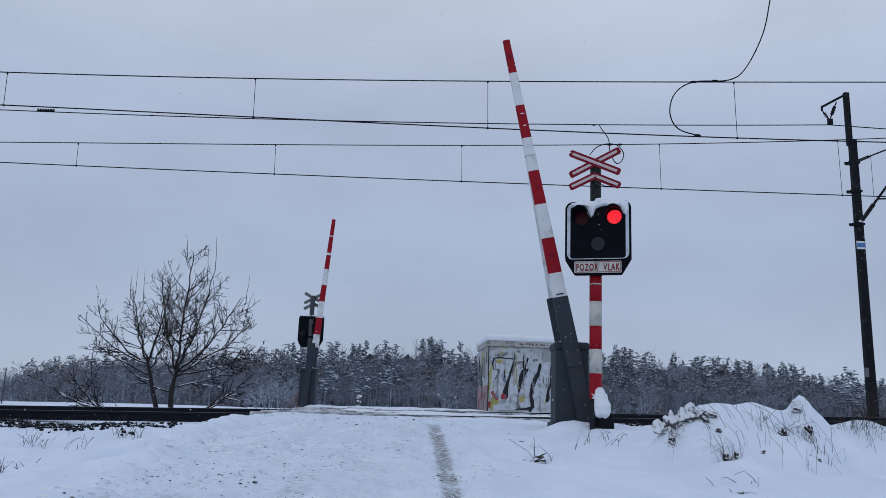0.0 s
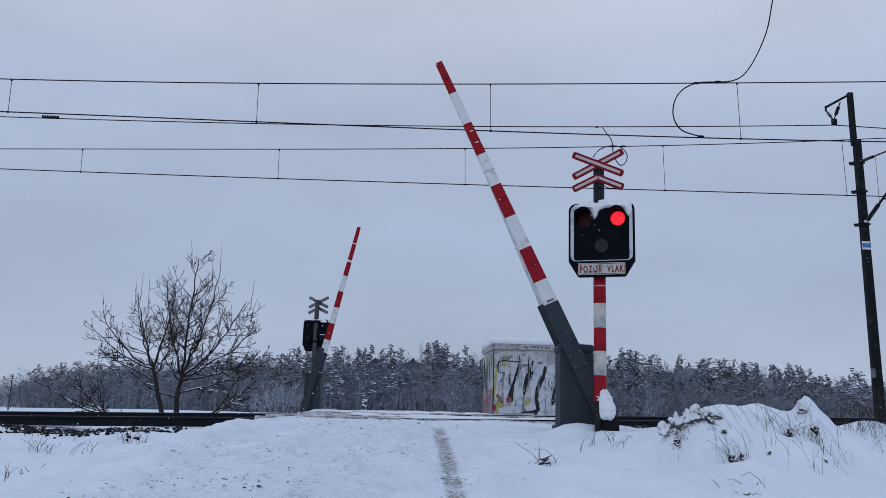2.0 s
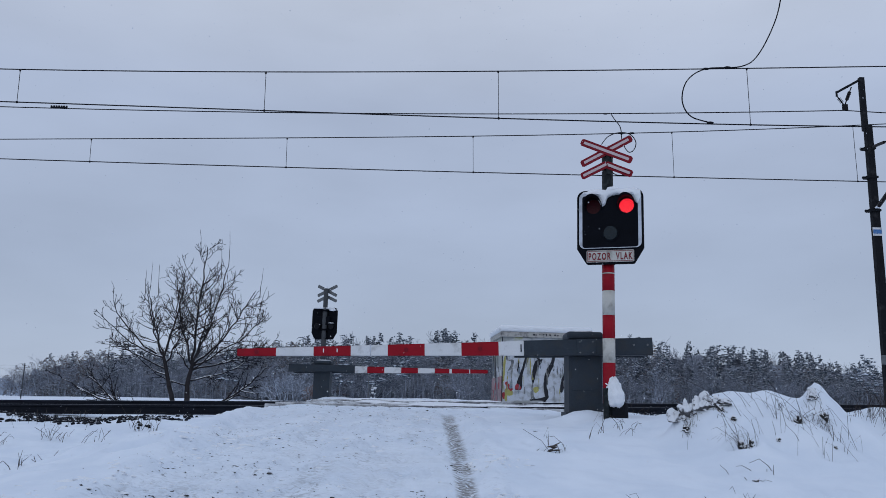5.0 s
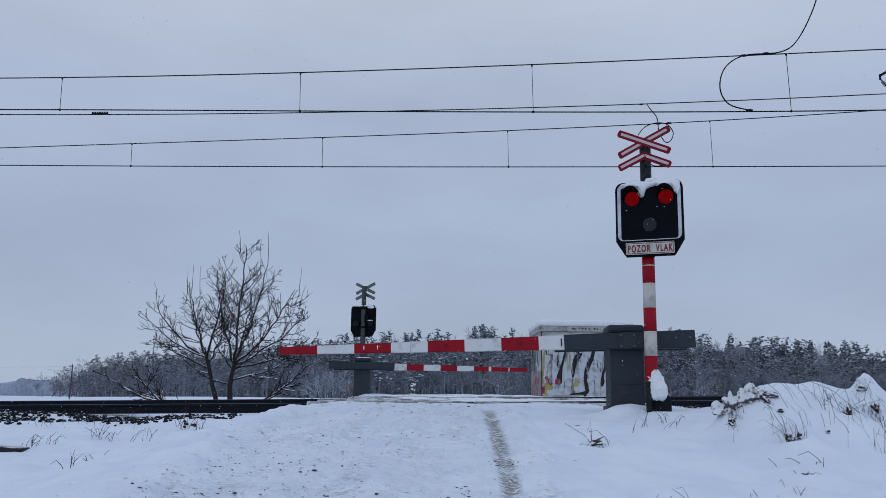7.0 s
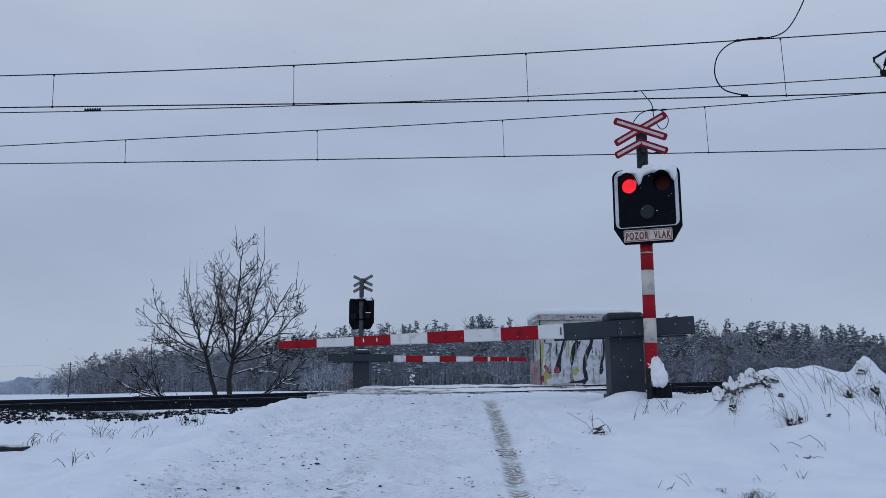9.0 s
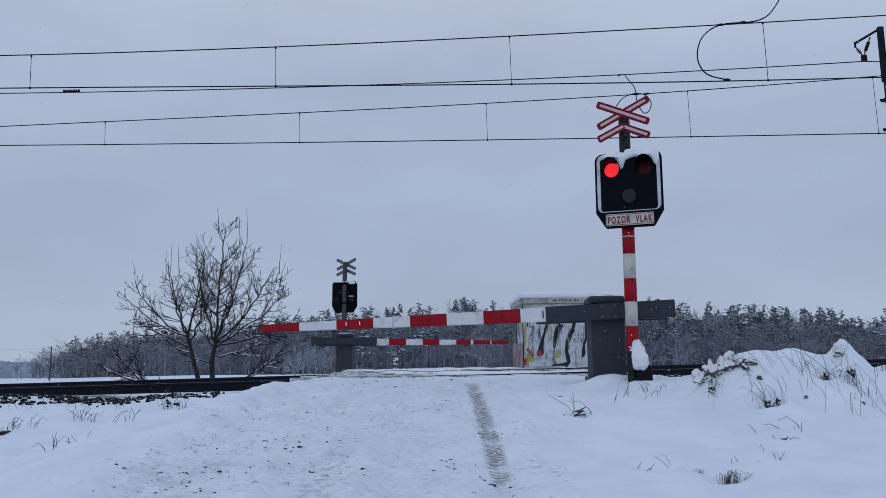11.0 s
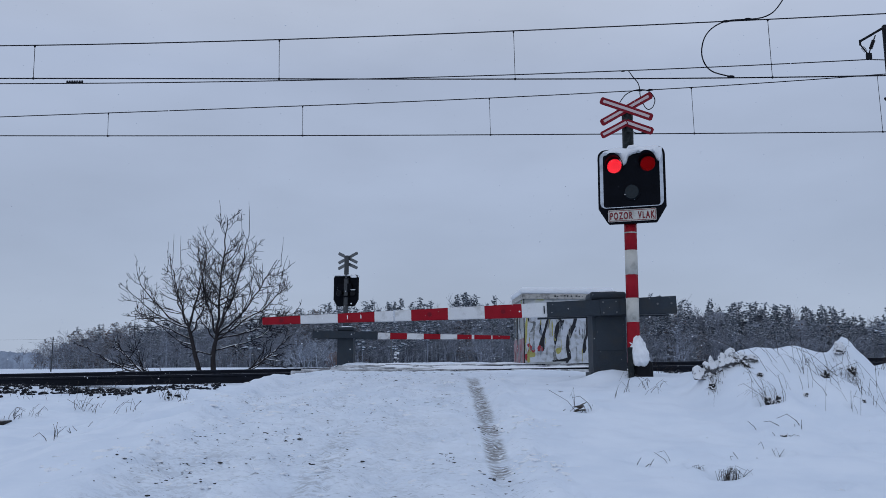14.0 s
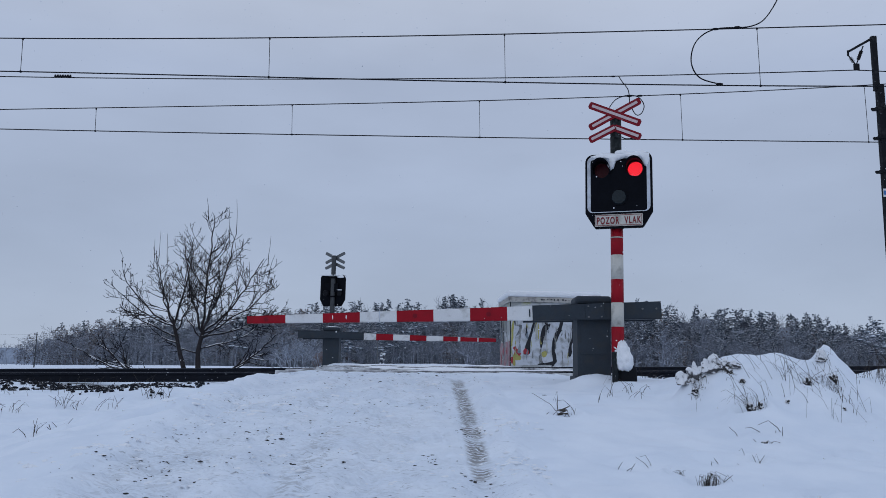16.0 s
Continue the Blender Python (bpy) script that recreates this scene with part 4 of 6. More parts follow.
LOOP = [(3.68, 19.1, 6.82), (3.85, 19.1, 7.03), (4.13, 19.1, 7.14), (4.4, 19.1, 7.1), (4.54, 19.1, 6.9), (4.49, 19.1, 6.7), (4.37, 19.1, 6.63), (4.27, 19.1, 6.74), (4.19, 19.1, 6.97), (4.18, 19.1, 7.16), (4.16, 19.2, 7.36), (4.18, 19.9, 7.8), (4.35, 21.2, 8.45), (4.52, 22.3, 8.87)]
LINK = [(3.91, 19.1, 6.11), (4.05, 19.1, 6.03), (4.22, 19.1, 6.03)]
jumper = wire("jumper_wire", arc([(7.3, 15.3, 11.5), (6.98, 15.3, 10.0), (6.79, 15.3, 9.1), (6.6, 15.3, 8.32), (6.21, 15.3, 7.54), (5.84, 15.3, 7.25), (5.11, 15.3, 7.18), (4.72, 15.3, 6.92), (4.6, 15.3, 6.49), (4.76, 15.3, 6.15), (5.19, 15.3, 6.01)]), 0.013, "thick drooping jumper cable")
for cx_, cy_, cz_ in ((5.11, 15.3, 7.18), (5.55, 15.3, 7.22), (5.15, 15.3, 6.02)):
    lump("clamp", cx_, cy_, cz_, 0.075, 0.03, 0.026, M_WIRE, jumper, "small dark clamp", sub=2, rough=0, floor=-1)
jumper = wire("jumper_wire", arc(LOOP), 0.012, "thin curled jumper cable")
for cx_, cy_, cz_ in ((4.18, 19.1, m2(4.18)), (4.45, 19.1, m2(4.45)), (4.42, 22.3, 8.87)):
    lump("clamp", cx_, cy_, cz_, 0.075, 0.03, 0.026, M_WIRE, jumper, "small dark clamp", sub=2, rough=0, floor=-1)
jumper = wire("jumper_wire", arc(LINK), 0.012, "thin dark jumper cable")
for cx_, cy_, cz_ in ((4.24, 19.1, 6.03),):
    lump("clamp", cx_, cy_, cz_, 0.075, 0.03, 0.026, M_WIRE, jumper, "small dark clamp", sub=2, rough=0, floor=-1)
V, F = tube_data([(-12.05, 22.3, 8.72), (-11.55, 22.3, 8.72)], 0.022, 6)
splice = soup("splice", V, F, M_WIRE, feeder, "dark splice")
for k in range(7):
    part("splice_rib", cylinder((-12.04 + 0.075 * k, 22.3, 8.75), (-12.01 + 0.075 * k, 22.3, 8.75), 0.035, n=8), M_WIRE, splice)


def build_mast():
    s = thing("catenary_mast", "dark steel catenary mast with a bracket and insulators", "mast", pose(12.06, 22.3, 0.2))
    bm = box(-0.135, 0.135, -0.09, 0.09, -0.3, 8.47, 0.012)
    for v in bm.verts:
        v.co.x *= 0.92 - 0.24 * v.co.z / 8.5
        v.co.x += 0.03 + 0.01 * v.co.z / 8.5
    part("post", bm, M_MAST, s, "dark steel post")
    part("top_post", box(-0.12, 0.03, -0.06, 0.06, 8.3, 9.96, 0.006), M_MAST, s, "slimmer upper post")
    part("bracket_arm", cylinder((-0.03, 0, 9.93), (-0.80, 0, 9.48), 0.035, n=8), M_MAST, s)
    part("bracket_tip", cylinder((-0.80, 0, 9.52), (-0.80, 0, 9.36), 0.03, n=8), M_MAST, s)
    for a, b in (((-0.80, 0, 9.38), (-0.61, 0, 9.10)), ((-0.35, 0, 9.66), (-0.57, 0, 9.12))):
        ins = part("hanger", cylinder(a, b, 0.018, n=8), M_WIRE, s)
        A, B = Vector(a), Vector(b)
        for k in range(5):
            p = A.lerp(B, 0.3 + 0.1 * k)
            q = A.lerp(B, 0.3 + 0.1 * k + 0.05)
            part("insulator_disc", cylinder(p, q, 0.055, 0.045, 12), M_INSUL, ins)
    part("clamp", box(-0.66, -0.50, -0.03, 0.03, 8.93, 9.12, 0.01), M_MAST, s)
    part("identity_plate", box(-0.12, 0.14, -0.105, -0.097, 5.14, 5.38, 0.003), M_WHITE, s, "blue and white plate")
    part("plate_bar", box(-0.11, 0.13, -0.111, -0.107, 5.20, 5.32), M_BLUE, s)
    for z in (7.72, 6.85, 5.86):
        part("collar", box(-0.17, 0.17, -0.12, 0.12, z, z + 0.06, 0.005), M_MAST, s)
        part("collar_lug", box(-0.24, -0.16, -0.03, 0.03, z, z + 0.06, 0.005), M_MAST, s)
    for name, a, b, r in (("upper_tube", (0.03, -0.12, 7.76), (0.03, -3.2, 7.42), 0.022), ("lower_tube", (0.03, -0.12, 5.92), (0.03, -3.2, 7.32), 0.032), ("steady_arm", (0.03, -1.1, 6.36), (0.03, -3.2, 5.80), 0.022)):
        V, F = tube_data([a, b], r, 8)
        soup(name, V, F, M_MAST, s)
    part("hanger_wire", cylinder((0.03, -0.92, 7.67), (0.03, -0.92, 6.30), 0.006, n=5), M_WIRE, s)
    part("rod_insulator", cylinder((0.03, -0.25, 7.745), (0.03, -0.80, 7.685), 0.045, n=10), M_INSUL, s)
    part("rod_insulator", cylinder((0.03, -0.25, 5.98), (0.03, -0.85, 6.255), 0.06, n=10), M_INSUL, s)
    part("snow_cap", snow_saddle(0.03, -0.18, 5.95, 0.06, 0.10, 0.05, 2), M_SNOWCAP, s, "", True)
    part("number_box", box(-0.21, -0.09, -0.19, -0.16, 1.5, 1.76, 0.01), M_GALV, s)
    return s


build_mast()


# ---- graffiti on the relay house, snow by the post ----
def stroke(name, pts, mat, lift, label=""):
    """A sprayed shape on the relay house front, from points (u, z) on the wall."""
    n = len(pts)
    out = []
    for i in range(n):
        a, b, c, d = (Vector(pts[(i + k) % n]) for k in (-1, 0, 1, 2))
        for k in range(4):
            t = k / 4
            q = 0.5 * ((2 * b) + (c - a) * t + (2 * a - 5 * b + 4 * c - d) * t * t + (3 * b - 3 * c + d - a) * t ** 3)
            w = 0.022 * noise.noise(Vector((q.x * 9, q.y * 9, lift * 300)))
            out.append((q.x + w, q.y + w))
    part(name, slab(out, -0.004 - lift, -0.001 - lift), mat, cabinet, label)


GRAFFITI = (
    ("silver_letter", M_SPRAYW, 0.000, [(0.05, 1.798), (0.795, 1.822), (1.23, 1.846), (1.665, 1.749), (2.006, 1.737), (2.025, 0.889), (2.0, 0.131), (1.416, 0.162), (1.18, 0.283), (0.609, 0.271), (0.174, 0.283), (0.075, 0.707)]),
    ("black_stroke", M_SPRAYK, 0.004, [(0.77, 1.749), (0.863, 1.719), (0.758, 1.465), (0.671, 1.162), (0.621, 0.889), (0.609, 0.616), (0.422, 0.598), (0.472, 0.816), (0.571, 1.119), (0.671, 1.422)]),
    ("black_stroke", M_SPRAYK, 0.004, [(1.205, 1.871), (1.273, 1.858), (1.18, 1.568), (1.267, 1.568), (1.23, 1.422), (1.106, 1.265), (1.031, 0.949), (0.957, 0.755), (0.925, 1.04), (1.019, 1.446), (1.13, 1.555)]),
    ("black_stroke", M_SPRAYK, 0.004, [(1.59, 1.707), (1.683, 1.707), (1.609, 1.343), (1.491, 1.101), (1.41, 0.816), (1.441, 0.586), (1.453, 0.38), (1.36, 0.368), (1.311, 0.695), (1.317, 0.949), (1.404, 1.252), (1.534, 1.465)]),
    ("black_stroke", M_SPRAYK, 0.004, [(1.95, 1.604), (2.006, 1.592), (2.006, 1.119), (1.944, 0.889), (1.944, 0.695), (1.882, 0.543), (1.82, 0.604), (1.87, 0.949), (1.95, 1.143)]),
    ("black_outline", M_SPRAYK, 0.005, [(0.894, 0.319), (1.168, 0.355), (1.429, 0.416), (1.453, 0.368), (1.379, 0.283), (1.292, 0.149), (1.193, 0.137), (1.292, 0.271), (0.932, 0.277)]),
    ("black_outline", M_SPRAYK, 0.005, [(0.149, 1.846), (0.484, 1.871), (0.826, 1.852), (0.832, 1.822), (0.484, 1.834), (0.193, 1.81), (0.174, 1.519), (0.137, 1.507)]),
    ("grey_scrawl", M_SPRAYG, 0.005, [(0.161, 1.519), (0.348, 1.507), (0.373, 1.422), (0.298, 1.228), (0.186, 1.18), (0.261, 1.325), (0.286, 1.446), (0.174, 1.471)]),
    ("grey_scrawl", M_SPRAYG, 0.005, [(0.932, 0.737), (0.981, 0.737), (0.981, 0.465), (1.043, 0.313), (0.981, 0.313), (0.932, 0.465)]),
    ("grey_scrawl", M_SPRAYG, 0.005, [(0.826, 1.707), (1.106, 1.798), (1.143, 1.762), (0.87, 1.64), (0.77, 1.313), (0.733, 1.325)]),
    ("grey_scrawl", M_SPRAYG, 0.005, [(1.416, 1.858), (1.553, 1.858), (1.528, 1.798), (1.391, 1.786)]),
    ("grey_scrawl", M_SPRAYG, 0.005, [(1.727, 1.343), (1.752, 1.343), (1.776, 1.119), (1.739, 1.119)]),
    ("blue_patch", M_SPRAYB, 0.006, [(0.516, 2.028), (0.584, 2.065), (0.609, 1.992), (0.547, 1.955)]),
    ("blue_patch", M_SPRAYB, 0.006, [(0.248, 1.968), (0.323, 1.992), (0.348, 1.919), (0.273, 1.895)]),
    ("yellow_patch", M_SPRAYY, 0.006, [(0.224, 1.786), (0.41, 1.81), (0.435, 1.725), (0.323, 1.677), (0.236, 1.701)]),
    ("yellow_patch", M_SPRAYY, 0.006, [(0.112, 0.555), (0.211, 0.598), (0.348, 0.537), (0.323, 0.428), (0.174, 0.404)]),
    ("yellow_patch", M_SPRAYY, 0.006, [(0.994, 0.671), (1.118, 0.695), (1.143, 0.586), (1.068, 0.513), (0.994, 0.549)]),
    ("yellow_patch", M_SPRAYY, 0.006, [(0.037, 1.343), (0.075, 1.616), (0.112, 1.616), (0.099, 1.192), (0.075, 0.889), (0.037, 0.889)]),
    ("red_patch", M_SPRAYR, 0.008, [(0.087, 0.792), (0.174, 0.84), (0.211, 0.755), (0.286, 0.707), (0.335, 0.61), (0.273, 0.549), (0.199, 0.622), (0.124, 0.586), (0.137, 0.707)]),
    ("red_patch", M_SPRAYR, 0.008, [(0.41, 0.707), (0.484, 0.78), (0.584, 0.707), (0.584, 0.61), (0.484, 0.586), (0.422, 0.61)]),
    ("red_patch", M_SPRAYR, 0.008, [(0.012, 0.465), (0.075, 0.513), (0.099, 0.343), (0.037, 0.307)]),
)
for nm_, mt_, lf_, pt_ in GRAFFITI:
    stroke(nm_, pt_, mt_, lf_)
for k in range(9):
    x_ = 0.95 + 0.11 * k + random.uniform(-0.03, 0.03)
    z_ = CAB_H + random.uniform(0.05, 0.08)
    part("roof_scrawl", box(x_, x_ + random.uniform(0.015, 0.06), -0.078, -0.0715, z_, z_ + random.uniform(0.02, 0.06)), M_SPRAYK, cabinet)
_g = random.Random(4)
for k in range(60):
    u_, z_ = _g.uniform(0.1, 2.6), _g.uniform(0.5, 2.15)
    w_, h_ = _g.uniform(0.012, 0.03), _g.uniform(0.12, 0.5)
    stroke("paint_drip", [(u_, z_), (u_ + w_, z_ - 0.02), (u_ + w_ * 0.8 + _g.gauss(0, 0.02), z_ - h_), (u_ + _g.gauss(0, 0.02), z_ - h_ * 0.9)], _g.choice((M_SPRAYK, M_SPRAYG, M_SPRAYG, M_SPRAYW, M_SPRAYY, M_SPRAYB)), 0.010 + 0.0004 * k)
for k in range(26):
    y_, z_ = _g.uniform(0.1, 2.2), _g.uniform(0.5, 2.1)
    h_, w_ = _g.uniform(0.15, 0.8), _g.uniform(0.02, 0.09)
    part("end_streak", box(-0.016 - 0.0004 * k, -0.004, y_, y_ + w_, max(z_ - h_, 0.1), z_), _g.choice((M_SPRAYK, M_SPRAYG, M_SPRAYG, M_SPRAYB, M_SPRAYY) if z_ > 0.9 else (M_SPRAYR, M_SPRAYK, M_SPRAYG)), cabinet)
part("vent_box", box(2.28, 2.62, -0.12, -0.004, 1.05, 1.2, 0.01), M_CABINET, cabinet)
part("vent_box_snow", snow_saddle(2.45, -0.06, 1.21, 0.18, 0.07, 0.06, 3), M_SNOWCAP, cabinet, "", True)
part("corner_trim", box(-0.012, 0.018, -0.018, -0.003, 0, CAB_H, 0.003), M_SPRAYK, cabinet)
part("plinth", box(-0.05, CAB_W + 0.05, -0.05, 2.4, -0.2, 0.12, 0.01), M_ROOF, cabinet)

def snow_clot(x, y, z0, z1, w, seed):
    """Snow blown against a post: a ragged lump, narrow at its top, hanging over its foot."""
    bm = bmesh.new()
    bmesh.ops.create_icosphere(bm, subdivisions=4, radius=1)
    for v in bm.verts:
        q = v.co.copy()
        h = (q.z + 1) / 2
        k = 1 + 0.22 * noise.noise(q * 2.1 + Vector((seed, 0, seed * 2))) + 0.16 * noise.noise(q * 5.5 + Vector((0, seed, 0))) + 0.07 * noise.noise(q * 13)
        ww = w * (1.12 - 0.42 * h)
        v.co = Vector((x - 0.035 * h + q.x * ww * k, y + 0.04 * h + q.y * ww * 0.9 * k, z0 + (z1 - z0) * (0.5 + 0.5 * q.z * k)))
    return bm


tagged(part("snow_clump", snow_clot(2.115, 10.16, 0.30, 0.68, 0.112, 5), M_SNOWCAP, None, "", True), "lump of snow blown against the post's foot", "snow")
for cx_, cz_, cr_ in ((2.0, 0.585, 0.016), (1.99, 0.40, 0.026)):
    tagged(part("snow_fleck", snow_clot(cx_ + 0.02, 10.19, cz_ - cr_, cz_ + cr_, cr_, cx_ * 9 + cz_), M_SNOWCAP, None, "", True), "fleck of snow stuck to the post's foot", "snow")
foot = thing("post_footing", "dark concrete footing at the foot of the striped post", "footing", pose(2.14, 10.22, 0.12))
part("block", box(-0.10, 0.13, -0.03, 0.16, -0.15, 0.25, 0.05, segments=3), M_MAST, foot)
part("stake", box(-0.19, -0.125, -0.06, 0.0, -0.25, 0.42, 0.012), M_POLE, foot, "dark stake beside the footing")


# ---- trees ----
def mesh_np(name, V, F, mat, label, category, kind="", parent=None):
    me = bpy.data.meshes.new(name)
    V, F = np.asarray(V, np.float32), np.asarray(F, np.int32)
    k = F.shape[1]
    me.vertices.add(len(V))
    me.vertices.foreach_set("co", V.ravel())
    me.loops.add(F.size)
    me.loops.foreach_set("vertex_index", F.ravel())
    me.polygons.add(len(F))
    me.polygons.foreach_set("loop_start", np.arange(len(F), dtype=np.int32) * k)
    me.polygons.foreach_set("loop_total", np.full(len(F), k, np.int32))
    me.update(calc_edges=True)
    me.materials.append(mat)
    ob = new(name, me)
    if parent:
        ob.parent = parent
    return tagged(ob, label, category, "", kind) if label else ob


def sweep(segs, n):
    """Open tapered sticks: rows of start, end, two radii."""
    S = np.asarray(segs, float)
    a, b, ra, rb = S[:, 0:3], S[:, 3:6], S[:, 6], S[:, 7]
    d = b - a
    d /= np.linalg.norm(d, axis=1)[:, None] + 1e-9
    ref = np.where(np.abs(d[:, 2:3]) < 0.9, np.array([[0, 0, 1.0]]), np.array([[1.0, 0, 0]]))
    u = np.cross(d, ref)
    u /= np.linalg.norm(u, axis=1)[:, None] + 1e-9
    v = np.cross(d, u)
    ang = np.arange(n) * 2 * np.pi / n
    ring = u[:, None, :] * np.cos(ang)[None, :, None] + v[:, None, :] * np.sin(ang)[None, :, None]
    V = np.concatenate([a[:, None] + ring * ra[:, None, None], b[:, None] + ring * rb[:, None, None]], 1)
    o = np.arange(len(S))[:, None, None] * 2 * n
    k = np.arange(n)
    F = np.stack([k, (k + 1) % n, n + (k + 1) % n, n + k], -1)[None] + o
    return V.reshape(-1, 3), F.reshape(-1, 4)


def grow(rnd, p, d, length, r, depth, out, up=0.12, spread=0.75, steps=5, kids=1.0, min_r=0.006, wild=0.16, reach=(0.42, 0.68), tip=1.0):
    """A limb that bends, tapers and sends out side limbs."""
    p, d = np.array(p, float), np.array(d, float)
    d /= np.linalg.norm(d)
    side = None
    for k in range(steps):
        q = p + d * length / steps
        r2 = max(r * (1 - 0.80 * (k + 1) / steps), min_r)
        r1 = max(r * (1 - 0.80 * k / steps), min_r)
        out.append((*p, *q, r1, r2))
        p = q
        d = d + rnd.normal(0, wild, 3) + np.array([0, 0, up])
        d /= np.linalg.norm(d)
        if depth > 0 and k >= (1 if depth > 1 else 0):
            for _ in range(1 if rnd.rand() < 0.72 * kids * (tip if depth == 1 else 1) else (2 if rnd.rand() < 0.5 * kids * (tip if depth == 1 else 1) else 0)):
                s = rnd.normal(0, 1, 3)
                s -= d * s.dot(d)
                s /= np.linalg.norm(s)
                if side is not None and s.dot(side) > 0.3:
                    s = -s
                side = s
                nd = d * (1 - 0.45 * spread) + s * spread * rnd.uniform(0.6, 1.1)
                grow(rnd, p, nd, length * rnd.uniform(*reach), r2 * rnd.uniform(0.55, 0.75), depth - 1, out, up, spread, max(3, steps - 1), kids, min_r, wild * 0.8, reach, tip)
    return out


def bough(rnd, a, b, lift, r, out, depth, dense=1.0):
    """A limb from a to b that first reaches out, then turns up, and sends out side limbs and short spurs."""
    a, b = np.array(a, float), np.array(b, float)
    L = np.linalg.norm(b - a)
    mid = (a + b) / 2 + np.array([(b[0] - a[0]) * 0.16, (b[1] - a[1]) * 0.16, -lift * L])
    n = max(4, int(L / (0.30 if depth > 1 else 0.16)))
    t = np.linspace(0, 1, n + 1)[:, None]
    P = a * (1 - t) ** 2 + 2 * mid * t * (1 - t) + b * t ** 2
    wob = rnd.normal(0, 0.023 * min(L, 2.5) ** 0.6, (n + 1, 3))
    wob[0] = 0
    P = P + np.cumsum(wob, 0) * 0.5 + wob * 0.4
    rad = np.maximum(r * (1 - 0.78 * t[:, 0]) ** 0.9, 0.0085 if depth else 0.0068)
    for k in range(n):
        out.append((*P[k], *P[k + 1], rad[k], rad[k + 1]))
    if depth == 0:
        return
    count = rnd.poisson({3: 5.6, 2: 3.3, 1: 3.4}[depth] * dense * L ** (0.8 if depth > 1 else 1.0)) + (2 if depth > 2 else 0)
    for c in range(count):
        f = rnd.uniform(0.20, 0.99) if depth > 1 else rnd.uniform(0.05, 1.0)
        k = min(int(f * n), n - 1)
        q = P[k] + (P[k + 1] - P[k]) * (f * n - k)
        d = (P[k + 1] - P[k]) / (np.linalg.norm(P[k + 1] - P[k]) + 1e-9)
        s = rnd.normal(0, 1, 3) * np.array([1, 0.8, 0.8])
        s -= d * s.dot(d)
        s /= np.linalg.norm(s) + 1e-9
        way = d * rnd.uniform(0.5, 0.95) + s * rnd.uniform(0.55, 0.95) + np.array([0, 0, 0.14])
        way /= np.linalg.norm(way)
        if depth == 1:
            ln = rnd.uniform(0.10, 0.34)
        else:
            ln = L * (1.05 - 0.72 * f) * rnd.uniform(0.26, 0.56)
        e = q + way * ln
        bough(rnd, q, e, 0.10 if depth > 1 else 0.05, min(rad[k] * 0.62, 0.05), out, depth - 1, dense)


